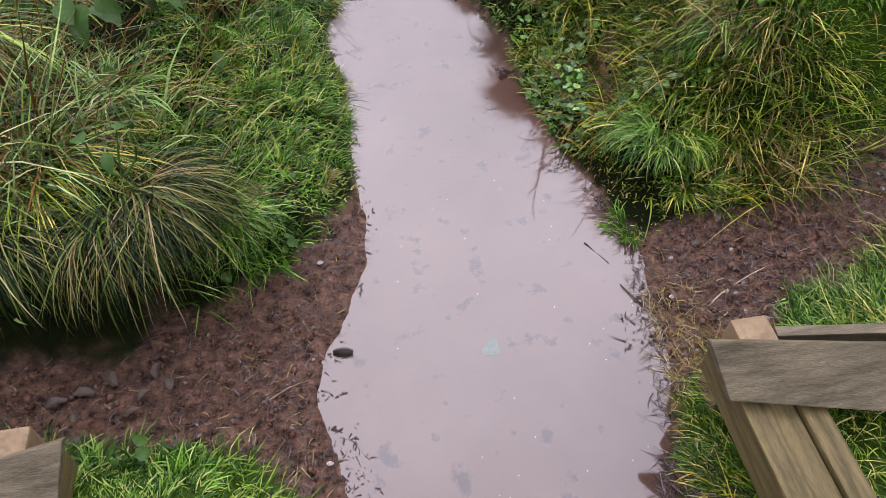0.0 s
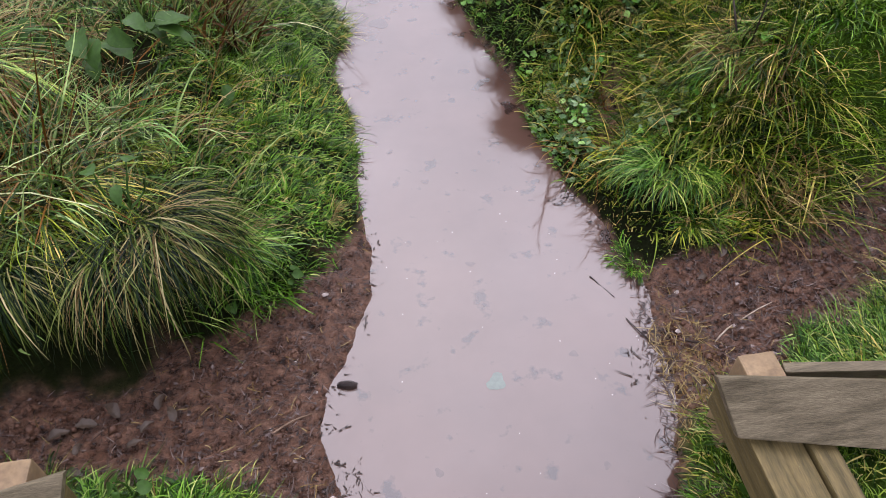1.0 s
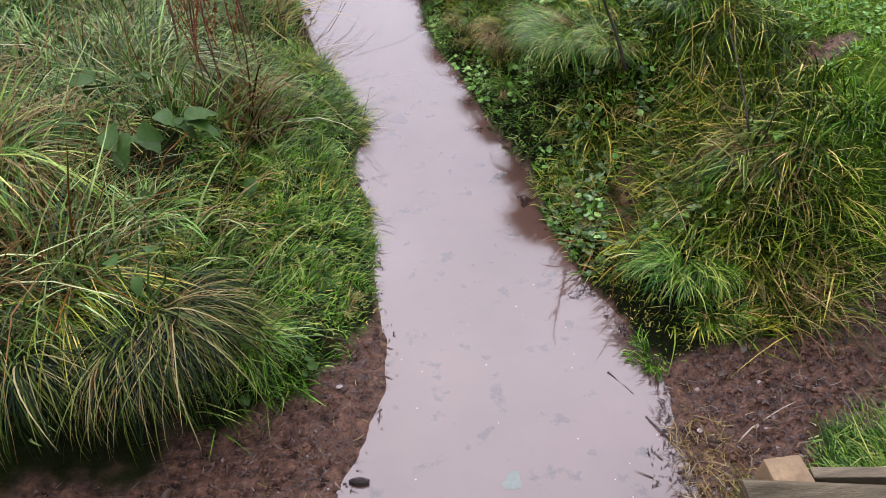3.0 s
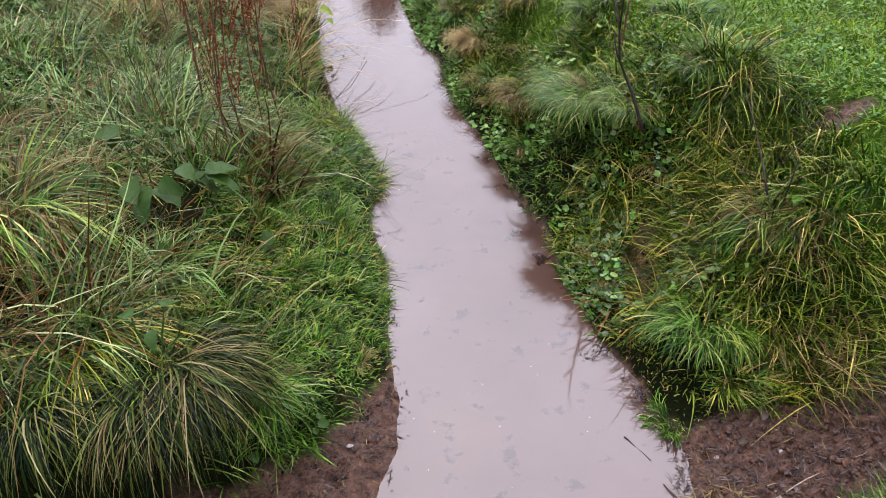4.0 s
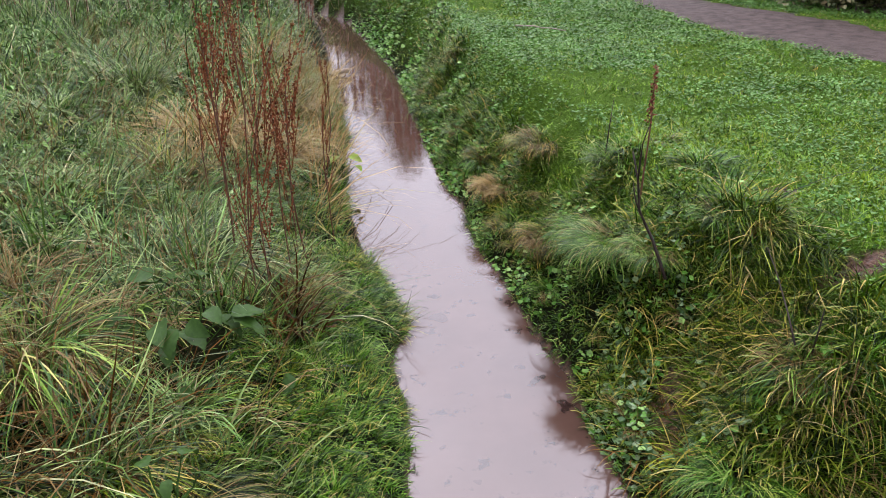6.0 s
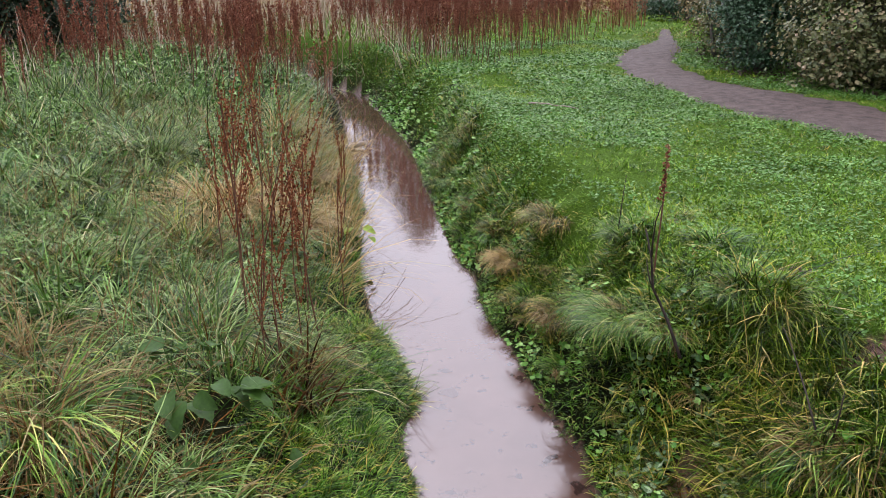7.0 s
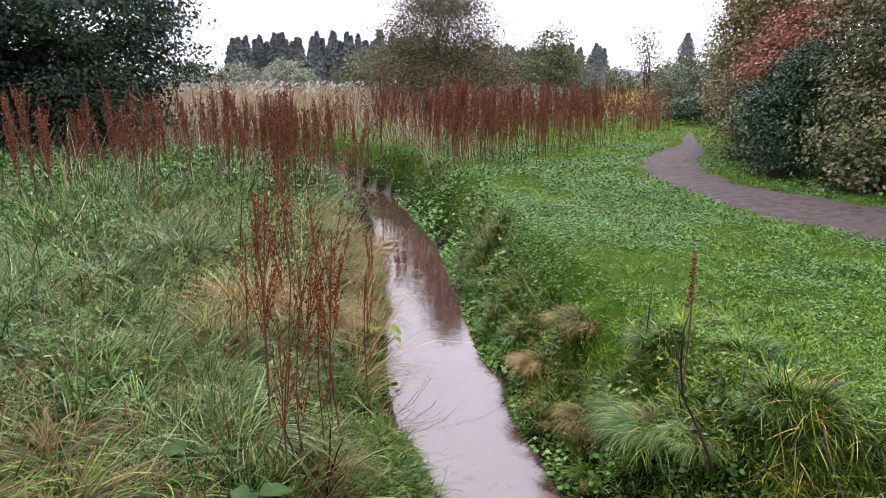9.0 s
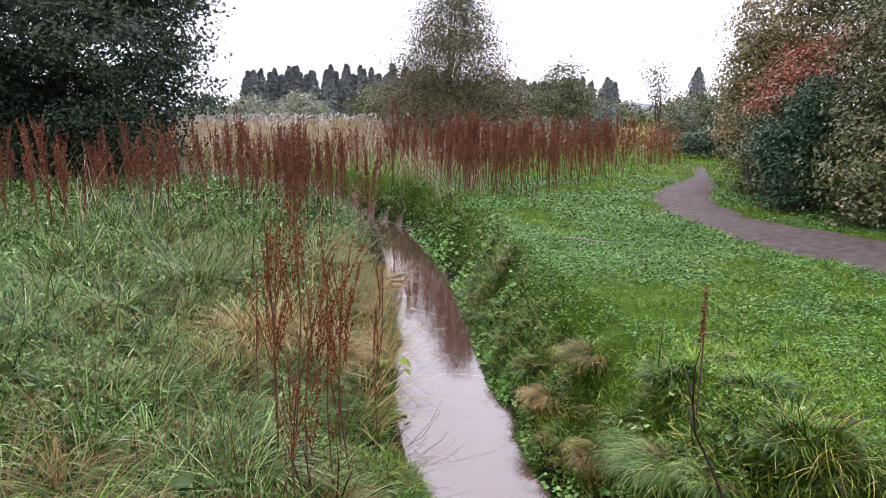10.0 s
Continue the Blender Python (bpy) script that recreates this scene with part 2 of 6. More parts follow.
M = dict(
    ground=ground_mat(),
    water=water_mat(),
    gravel=solid_mat("gravel", (0.034, 0.023, 0.019), (0.112, 0.082, 0.068), 9.0, (0.6, 0.9), 0.012, 90),
    timber=solid_mat("weathered_timber", (0.066, 0.052, 0.029), (0.172, 0.140, 0.088), 5, (0.45, 0.75), 0.002, 40, (1, 9, 9)),
    timber_y=solid_mat("mossy_timber", (0.048, 0.037, 0.013), (0.150, 0.112, 0.046), 5, (0.45, 0.75), 0.002, 40, (9, 1, 9)),
    timber_top=solid_mat("pale_timber", (0.15, 0.10, 0.055), (0.26, 0.18, 0.10), 14, (0.5, 0.8), 0.002, 60),
    bark=solid_mat("bark", (0.06, 0.05, 0.04), (0.16, 0.14, 0.12), 6, (0.7, 0.95), 0.01, 30),
    twig=solid_mat("twig", (0.014, 0.010, 0.008), (0.050, 0.034, 0.026), 20, (0.5, 0.8), 0.002, 80),
    stick=solid_mat("dry_stick", (0.20, 0.15, 0.11), (0.40, 0.33, 0.26), 20, (0.5, 0.8), 0.002, 80),
    stone=solid_mat("stone", (0.20, 0.16, 0.14), (0.42, 0.36, 0.33), 60, (0.4, 0.7), 0.002, 120),
    pebble=solid_mat("pebble", (0.06, 0.045, 0.038), (0.20, 0.16, 0.14), 8, (0.5, 0.8), 0.002, 90),
    clod=solid_mat("clod", (0.03, 0.014, 0.008), (0.13, 0.066, 0.042), 25, (0.25, 0.6), 0.003, 120),
    cone=solid_mat("cone", (0.012, 0.009, 0.008), (0.05, 0.035, 0.03), 40, (0.3, 0.6), 0.002, 150),
    litter=leaf_mat("leaf_litter", [(0, (0.02, 0.012, 0.01)), (0.6, (0.07, 0.045, 0.038)), (0.9, (0.14, 0.10, 0.09)), (1, (0.28, 0.22, 0.20))], 0.35, None, 1, 0.05),
    # near-black low stops: the shade between blades is put into the tint
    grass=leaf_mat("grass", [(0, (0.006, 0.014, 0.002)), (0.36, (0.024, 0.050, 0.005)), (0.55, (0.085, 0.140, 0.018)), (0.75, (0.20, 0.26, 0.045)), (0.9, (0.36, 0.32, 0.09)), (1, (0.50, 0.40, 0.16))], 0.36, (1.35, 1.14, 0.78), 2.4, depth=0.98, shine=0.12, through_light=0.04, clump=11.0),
    lush=leaf_mat("lush_grass", [(0, (0.006, 0.017, 0.002)), (0.4, (0.024, 0.062, 0.006)), (0.58, (0.072, 0.165, 0.020)), (0.85, (0.155, 0.28, 0.050)), (1, (0.36, 0.38, 0.13))], 0.36, (0.85, 0.9, 0.7), 3.0, depth=1.14, shine=0.14, through_light=0.04, clump=11.0),
    # darker copy of the meadow's rank grass, near tussocks' shade in its colour
    blue=leaf_mat("shaded_rank_grass", [(0, (0.004, 0.009, 0.002)), (0.48, (0.012, 0.026, 0.004)), (0.6, (0.070, 0.105, 0.020)), (0.82, (0.15, 0.18, 0.052)), (0.93, (0.29, 0.27, 0.10)), (1, (0.42, 0.35, 0.16))], 0.4, depth=0.6, shine=0.08, through_light=0.02),
    lime=leaf_mat("lime_leaf", [(0, (0.16, 0.27, 0.02)), (1, (0.30, 0.42, 0.05))], 0.45, through_light=0.3, depth=0.9),
    rank=leaf_mat("meadow_rank_grass", [(0, (0.010, 0.022, 0.004)), (0.35, (0.034, 0.072, 0.014)), (0.6, (0.13, 0.225, 0.045)), (0.93, (0.29, 0.39, 0.14)), (1, (0.52, 0.48, 0.24))], 0.34, depth=1.02, shine=0.22, clump=6.0),
    lawn=leaf_mat("lawn", [(0, (0.040, 0.092, 0.010)), (0.5, (0.098, 0.192, 0.022)), (0.9, (0.16, 0.265, 0.042)), (1, (0.30, 0.30, 0.09))], 0.42, (1.18, 1.02, 0.75), 0.9, depth=1.28, shine=0.14, clump=8.0),
    verge=leaf_mat("worn_verge", [(0, (0.09, 0.11, 0.02)), (0.5, (0.20, 0.21, 0.05)), (1, (0.38, 0.34, 0.12))], 0.45, depth=0.85, shine=0.12),
    straw=leaf_mat("straw", [(0, (0.07, 0.040, 0.016)), (0.4, (0.24, 0.165, 0.065)), (0.8, (0.42, 0.33, 0.15)), (1, (0.18, 0.085, 0.03))], 0.5, depth=0.72, shine=0.1),
    rust=leaf_mat("rust_thatch", [(0, (0.05, 0.022, 0.008)), (0.6, (0.17, 0.082, 0.026)), (1, (0.30, 0.18, 0.07))], 0.55, depth=0.75, shine=0.06),
    herb=leaf_mat("herb", [(0, (0.040, 0.11, 0.020)), (0.6, (0.11, 0.225, 0.045)), (1, (0.24, 0.37, 0.12))], 0.36, (0.85, 0.9, 0.8), 0.8, depth=1.45, shine=0.25),
    mint=leaf_mat("pale_herb", [(0, (0.016, 0.042, 0.007)), (0.35, (0.052, 0.115, 0.026)), (0.6, (0.135, 0.255, 0.065)), (1, (0.29, 0.41, 0.17))], 0.38, (0.95, 0.95, 0.85), 0.8, depth=1.15, shine=0.24, clump=4.0),
    broad=leaf_mat("broad_leaf", [(0, (0.022, 0.052, 0.012)), (0.7, (0.048, 0.095, 0.022)), (0.9, (0.085, 0.15, 0.03)), (1, (0.17, 0.25, 0.02))], 0.45, depth=0.8, shine=0.15),
    # streamside copy of the dock tint, redder: without the painted haze of distance
    near_dock=leaf_mat("near_dock_seed", [(0, (0.060, 0.021, 0.012)), (0.5, (0.18, 0.062, 0.032)), (1, (0.35, 0.165, 0.085))], 0.7, None, 1, 0.15, depth=0.92, shine=0.1),
    dock=leaf_mat("dock_seed", [(0, (0.065, 0.023, 0.016)), (0.5, (0.175, 0.068, 0.044)), (1, (0.34, 0.165, 0.105))], 0.7, None, 1, 0.15, depth=1.12, shine=0.1),
    brown_leaf=leaf_mat("curled_leaf", [(0, (0.035, 0.024, 0.018)), (0.5, (0.070, 0.050, 0.038)), (1, (0.13, 0.10, 0.08))], 0.45, None, 1, 0.05),
    brown_stick=solid_mat("brown_stick", (0.09, 0.055, 0.035), (0.22, 0.15, 0.10), 20, (0.5, 0.8), 0.002, 80),
    golden=leaf_mat("golden_grass", [(0, (0.12, 0.07, 0.02)), (0.4, (0.36, 0.23, 0.065)), (0.8, (0.52, 0.37, 0.13)), (1, (0.25, 0.24, 0.05))], 0.5, depth=0.85),
    ivy=leaf_mat("ground_ivy", [(0, (0.05, 0.105, 0.035)), (0.5, (0.12, 0.20, 0.085)), (1, (0.26, 0.35, 0.19))], 0.4, depth=1.0, shine=0.25),
    dead_dock=leaf_mat("dead_dock_leaf", [(0, (0.02, 0.010, 0.005)), (0.6, (0.08, 0.036, 0.015)), (1, (0.17, 0.085, 0.035))], 0.6, depth=0.9, shine=0.06),
    clover=leaf_mat("clover_leaf", [(0, (0.055, 0.135, 0.026)), (0.6, (0.095, 0.20, 0.046)), (1, (0.17, 0.29, 0.10))], 0.4, (0.9, 0.92, 0.75), 0.8, depth=1.12, shine=0.2, clump=5.0),
    deep=leaf_mat("deep_grass", [(0, (0.007, 0.021, 0.003)), (0.4, (0.026, 0.070, 0.010)), (0.6, (0.080, 0.165, 0.028)), (0.88, (0.17, 0.265, 0.065)), (1, (0.36, 0.36, 0.14))], 0.36, (1.3, 1.12, 0.85), 3.0, depth=1.1, shine=0.16, through_light=0.04),
    dock_stem=solid_mat("dock_stem", (0.07, 0.03, 0.02), (0.18, 0.09, 0.05), 30, (0.5, 0.8), 0.001, 90),
    reed=leaf_mat("reed", [(0, (0.28, 0.19, 0.12)), (0.5, (0.45, 0.34, 0.23)), (1, (0.60, 0.50, 0.38))], 0.6, depth=1.0),
    plume=leaf_mat("plume", [(0, (0.36, 0.29, 0.25)), (1, (0.62, 0.56, 0.53))], 0.8, depth=1.0),
    dark_leaf=leaf_mat("dark_leaf", [(0, (0.035, 0.052, 0.036)), (0.6, (0.055, 0.08, 0.052)), (0.94, (0.08, 0.115, 0.062)), (1, (0.15, 0.19, 0.075))], 0.5, (0.7, 0.75, 0.7), 0.6, 0.2, depth=1.0),
    sparse_leaf=leaf_mat("sparse_leaf", [(0, (0.10, 0.095, 0.05)), (0.6, (0.17, 0.155, 0.085)), (0.9, (0.25, 0.21, 0.12)), (1, (0.36, 0.26, 0.13))], 0.5, depth=0.95),
    olive_leaf=leaf_mat("olive_leaf", [(0, (0.085, 0.10, 0.05)), (0.6, (0.15, 0.17, 0.085)), (1, (0.25, 0.25, 0.13))], 0.5, (0.8, 0.85, 0.75), 0.5, depth=1.0),
    bramble=leaf_mat("bramble_leaf", [(0, (0.03, 0.038, 0.014)), (0.45, (0.10, 0.115, 0.045)), (0.8, (0.19, 0.18, 0.09)), (1, (0.30, 0.22, 0.13))], 0.45, (0.75, 0.8, 0.7), 1.0, depth=1.15, shine=0.3),
    elder_leaf=leaf_mat("elder_leaf", [(0, (0.022, 0.052, 0.026)), (0.6, (0.06, 0.115, 0.06)), (1, (0.13, 0.20, 0.12))], 0.4, (0.7, 0.75, 0.7), 1.0, depth=0.9),
    red_leaf=leaf_mat("red_leaf", [(0, (0.22, 0.07, 0.045)), (0.6, (0.40, 0.15, 0.10)), (1, (0.46, 0.27, 0.15))], 0.45, depth=0.9),
    tan_leaf=leaf_mat("tan_leaf", [(0, (0.13, 0.11, 0.055)), (0.6, (0.25, 0.19, 0.10)), (1, (0.36, 0.28, 0.15))], 0.5, (0.85, 0.95, 0.75), 0.8, depth=1.25),
    # pale grey needles: the haze of distance is put into their colour
    hazed_needle=leaf_mat("hazed_needle", [(0, (0.17, 0.185, 0.185)), (0.6, (0.20, 0.215, 0.215)), (1, (0.23, 0.245, 0.24))], 0.6, None, 1, 0.1, depth=1.15, shine=0.0),
    willow_leaf=leaf_mat("willow_leaf", [(0, (0.19, 0.21, 0.15)), (0.6, (0.28, 0.30, 0.21)), (1, (0.36, 0.37, 0.26))], 0.5, depth=1.1),
    # bluish grey of the hills is air haze mixed into the base colour
    hill=solid_mat("hazed_hill", (0.20, 0.23, 0.27), (0.26, 0.29, 0.33), 0.004, (0.9, 1.0), 0.01, 0.05),
)
rng = np.random.default_rng(7)


# ---- mesh helpers ----
def mesh_of(name, verts, faces, smooth=False, mats=()):
    """A mesh from arrays: faces is a list of (n, k) index arrays, k corners each."""
    me = bpy.data.meshes.new(name)
    verts = np.asarray(verts, np.float32).reshape(-1, 3)
    faces = [np.asarray(f, np.int32) for f in faces if len(f)]
    me.vertices.add(len(verts))
    me.vertices.foreach_set("co", verts.ravel())
    total = sum(f.size for f in faces)
    me.loops.add(total)
    me.loops.foreach_set("vertex_index", np.concatenate([f.ravel() for f in faces]))
    sizes = np.concatenate([np.full(len(f), f.shape[1], np.int32) for f in faces])
    me.polygons.add(len(sizes))
    me.polygons.foreach_set("loop_start", np.r_[0, np.cumsum(sizes)[:-1]].astype(np.int32))
    me.polygons.foreach_set("loop_total", sizes)
    me.polygons.foreach_set("use_smooth", np.full(len(sizes), smooth))
    for m in mats:
        me.materials.append(m)
    me.update(calc_edges=True)
    return me


def thing(name, label, category, group="", kind="", at=(0, 0, 0), turn=0.0):
    ob = new(name)
    ob.empty_display_size = 0.05
    ob.matrix_world = pose(*at, 0, 0, turn)
    return tagged(ob, label, category, group, kind)


def part(name, data, material, parent, label=""):
    """Links a mesh or a bmesh as one mesh object under a thing or a part."""
    if isinstance(data, bmesh.types.BMesh):
        bm, data = data, bpy.data.meshes.new(name)
        bm.to_mesh(data)
        bm.free()
    if material and not data.materials:
        data.materials.append(material)
    ob = new(name, data)
    ob.parent = parent
    return tagged(ob, label) if label else ob


def stuff(name, geo, material, label, category, smooth=False):
    ob = new(name, mesh_of(name, *geo, smooth=smooth, mats=(material,)))
    return tagged(ob, label, category, "", "stuff")


def join(*geos):
    verts, faces, n = [], {}, 0
    for v, fs in geos:
        verts.append(np.asarray(v).reshape(-1, 3))
        for f in fs:
            if len(f):
                faces.setdefault(f.shape[1], []).append(np.asarray(f) + n)
        n += len(verts[-1])
    return np.concatenate(verts), [np.concatenate(f) for f in faces.values()]


def blades(p, h, w, az, lean, curl, segs=3, bend=0.8):
    """Grass blades from the points p: tapered strips that lean and curl over."""
    p = np.asarray(p, float)
    n = len(p)
    h, w, az, lean, curl = (np.broadcast_to(np.asarray(a, float), n) for a in (h, w, az, lean, curl))
    drift = rng.normal(0, 0.55 if segs > 2 else 0.0, n)
    tw = az + np.pi / 2 + rng.normal(0, 0.5, n)
    side = np.stack([np.cos(tw), np.sin(tw), np.zeros(n)], -1)
    cols, q = [], p.copy()
    for k in range(segs):
        s = k / segs
        half = (w * (1 - s) ** 0.6 * 0.5)[:, None]
        cols += [q - side * half, q + side * half]
        th = lean + curl * (s + 0.5 / segs) ** bend
        out = np.stack([np.cos(az + drift * s), np.sin(az + drift * s)], -1)
        q = q + np.concatenate([out * np.sin(th)[:, None], np.cos(th)[:, None]], 1) * (h / segs)[:, None]
    cols.append(q)
    verts = np.stack(cols, 1).reshape(-1, 3)
    m = 2 * segs + 1
    base = np.arange(n)[:, None] * m
    quads = [base + [2 * k, 2 * k + 1, 2 * k + 3, 2 * k + 2] for k in range(segs - 1)]
    tri = base + [2 * segs - 2, 2 * segs - 1, 2 * segs]
    return verts, ([np.concatenate(quads)] if quads else []) + [tri]


def leaves(p, size, normal=None, ratio=0.6, spread=0.8, fold=0.25):
    """Leaves at the points p: kite-shaped, folded along the rib, facing roughly along normal."""
    p = np.asarray(p, float)
    n = len(p)
    size = np.broadcast_to(np.asarray(size, float), n)[:, None]
    if normal is None:
        normal = np.array([0, 0, 1.0])
    nn = np.broadcast_to(normal, (n, 3)) + rng.normal(0, spread, (n, 3))
    nn = nn / np.linalg.norm(nn, axis=1, keepdims=True)
    a = np.cross(nn, rng.normal(0, 1, (n, 3)))
    a /= np.linalg.norm(a, axis=1, keepdims=True) + 1e-9
    b = np.cross(nn, a)
    r = ratio * 0.5
    verts = np.stack([p, p + a * size * 0.45 + b * size * r + nn * size * fold * 0.4, p + a * size, p + a * size * 0.45 - b * size * r + nn * size * fold * 0.4], 1)
    base = np.arange(n)[:, None] * 4
    return verts.reshape(-1, 3), [np.concatenate([base + [0, 2, 1], base + [0, 3, 2]])]


def tube(pts, radii, sides=6):
    """A tapered tube along pts."""
    pts = np.asarray(pts, float)
    radii = np.broadcast_to(np.asarray(radii, float), len(pts))
    d = np.gradient(pts, axis=0)
    d /= np.linalg.norm(d, axis=1, keepdims=True) + 1e-9
    ref = np.where(np.abs(d[:, 2:3]) > 0.9, np.array([[1.0, 0, 0]]), np.array([[0, 0, 1.0]]))
    u = np.cross(d, ref)
    u /= np.linalg.norm(u, axis=1, keepdims=True) + 1e-9
    v = np.cross(d, u)
    a = np.arange(sides) / sides * 2 * np.pi
    ring = pts[:, None] + radii[:, None, None] * (np.cos(a)[None, :, None] * u[:, None] + np.sin(a)[None, :, None] * v[:, None])
    i = np.arange(len(pts) - 1)[:, None] * sides + np.arange(sides)[None]
    j = np.arange(len(pts) - 1)[:, None] * sides + (np.arange(sides)[None] + 1) % sides
    quads = np.stack([i, j, j + sides, i + sides], -1).reshape(-1, 4)
    caps = [np.arange(sides)[None, ::-1], np.arange(sides)[None] + (len(pts) - 1) * sides]
    return ring.reshape(-1, 3), [quads, np.concatenate(caps)]


def bent(a, b, sag=0.1, n=6):
    """A wavering line from a to b."""
    a, b = np.asarray(a, float), np.asarray(b, float)
    s = np.linspace(0, 1, n)[:, None]
    off = rng.normal(0, 1, (1, 3)) * sag * np.linalg.norm(b - a)
    wob = rng.normal(0, 0.15, (n, 3)) * sag * np.linalg.norm(b - a)
    return a + (b - a) * s + off * np.sin(np.pi * s) + wob * np.sin(np.pi * s)


def box(size, bevel=0.004, at=(0, 0, 0), turn=(0, 0, 0), cuts=0, wob=0.0):
    bm = bmesh.new()
    bmesh.ops.create_cube(bm, size=1)
    bmesh.ops.scale(bm, vec=size, verts=bm.verts)
    bmesh.ops.bevel(bm, geom=bm.edges[:], offset=bevel, segments=2, affect="EDGES", profile=0.6)
    if wob:
        for v in bm.verts:
            v.co += Vector(noise.noise_vector(v.co * 9)) * wob
    bmesh.ops.transform(bm, matrix=pose(*at, *turn), verts=bm.verts)
    return bm


# ---- the lie of the land ----
Y_L = [-12, 0.5, 0.95, 1.15, 1.35, 1.5, 1.7, 2.1, 2.8, 3.1, 3.5, 3.9, 4.4, 5.0, 5.7, 7.0, 9.0, 10.0, 11.6, 14.3, 16, 20, 30, 60]
X_L = [0.3, -0.12, -0.17, -0.22, -0.18, -0.10, -0.02, -0.02, 0.0, -0.05, 0.0, -0.04, -0.23, -0.33, -0.40, -0.45, -0.66, -0.76, -0.95, -1.25, -2.3, -5.2, -14, -40]
Y_R = [-12, 0.5, 0.8, 1.1, 1.3, 1.6, 1.9, 2.15, 2.45, 2.9, 3.2, 3.5, 3.8, 4.35, 5.25, 5.75, 6.25, 7.0, 8.0, 9.0, 10.0, 12.6, 14.3, 16, 20, 30, 60]
X_R = [1.2, 0.70, 0.82, 0.93, 0.96, 0.97, 0.95, 0.85, 0.79, 0.78, 0.72, 0.68, 0.64, 0.54, 0.49, 0.38, 0.32, 0.27, 0.20, 0.14, 0.03, -0.43, -0.75, -1.6, -4.4, -13, -39]


def smooth(a, b, v):
    s = np.clip((v - a) / (b - a), 0, 1)
    return s * s * (3 - 2 * s)


def ripple(x, y, f, k=0.0):
    """Soft unevenness made of a few crossing waves."""
    return (np.sin(x * f + 1.3 * np.sin(y * f * 0.7 + k)) + np.sin(y * f * 1.13 + 1.7 * np.sin(x * f * 0.6 + k + 1)) + np.sin((x + y) * f * 0.53 + k * 2)) / 3


LATTICE = np.random.default_rng(3).uniform(-1, 1, (256, 256))


def fbm(x, y, f, octaves=4, k=0):
    """Cloudy unevenness at several sizes, about -1 to 1."""
    x, y = np.asarray(x, float), np.asarray(y, float)
    out, amp = 0.0, 0.6
    for o in range(octaves):
        u, v = x * f + 17.3 * (o + k), y * f + 31.7 * (o + k)
        i, j = np.floor(u).astype(int), np.floor(v).astype(int)
        s, t = u - i, v - j
        s, t = s * s * (3 - 2 * s), t * t * (3 - 2 * t)
        g = lambda p, q: LATTICE[(i + p) % 256, (j + q) % 256]
        out = out + amp * ((g(0, 0) * (1 - s) + g(1, 0) * s) * (1 - t) + (g(0, 1) * (1 - s) + g(1, 1) * s) * t)
        f, amp = f * 2.1, amp * 0.55
    return out


def edge_left(y):
    return np.interp(y, Y_L, X_L) + 0.035 * fbm(y, 0 * y, 4, 4, 1)


def edge_right(y):
    return np.interp(y, Y_R, X_R) + 0.035 * fbm(y, 0 * y, 4, 4, 2)


def mud_at(x, y):
    """1 on the trodden mud of the crossing, 0 off it."""
    wob = 0.10 * fbm(x, y, 5, 4)
    top_r = 1.62 + 0.20 * (x - 1.0) + wob
    low_r = 1.08 + 0.30 * (x - 1.0) + wob
    right = smooth(low_r - 0.04, low_r + 0.04, y) * (1 - smooth(top_r - 0.03, top_r + 0.05, y)) * (x > 0.5)
    top_l = np.interp(x, [-3, -1.2, -0.87, -0.52, -0.29, -0.11, 0.1], [1.1, 1.31, 1.42, 1.61, 1.75, 1.95, 2.2]) + wob
    low_l = np.interp(x, [-3, -0.95, -0.5, -0.36, -0.1], [1.0, 1.06, 1.01, 0.92, 0.6]) + wob * 0.5
    left = smooth(low_l - 0.03, low_l + 0.03, y) * (1 - smooth(top_l - 0.03, top_l + 0.04, y)) * (x < 0.5)
    out = np.maximum(edge_left(y) - x, x - edge_right(y))
    cut = 0.025 * np.exp(-(((y - 3.1) / 0.28) ** 2)) * (x > 0.4)
    shore = 1 - smooth(0.0 + cut * 0.7, 0.012 + cut + 0.04 * (1 - smooth(1.6, 1.9, y)), out)
    bare = np.exp(-(((x - 1.85) / 0.22) ** 2 + ((y - 2.57) / 0.08) ** 2)) + np.exp(-(((x - 1.82) / 0.12) ** 2 + ((y - 3.2) / 0.06) ** 2)) + 0.35 * fbm(x, y, 12, 3)
    slip = np.exp(-(((x - 1.12 - 0.35 * (y - 2.45)) / 0.11) ** 2 + ((y - 2.45) / 0.26) ** 2)) + 0.25 * fbm(x, y, 9, 3)
    return np.clip(np.maximum.reduce([right, left, shore, smooth(0.4, 0.7, bare) * (x > 1.4) * (x < 2.4) * (y > 2.3) * (y < 3.5), smooth(0.3, 0.55, slip) * (x > 0.9) * (x < 1.5) * (y > 2.0) * (y < 3.0)]), 0, 1)


MOUNDS = ((1.2, 2.02, 0.10), (1.52, 2.25, 0.09), (1.05, 3.3, 0.15), (1.22, 3.05, 0.12), (1.02, 3.64, 0.12), (0.9, 3.95, 0.13), (1.27, 3.95, 0.09), (0.98, 4.75, 0.15), (0.74, 4.95, 0.10), (1.5, 2.98, 0.08), (0.72, 4.4, 0.10), (0.7, 5.5, 0.10), (0.6, 6.2, 0.09), (0.55, 7.0, 0.10), (0.9, 2.5, 0.05), (1.75, 2.05, 0.07))


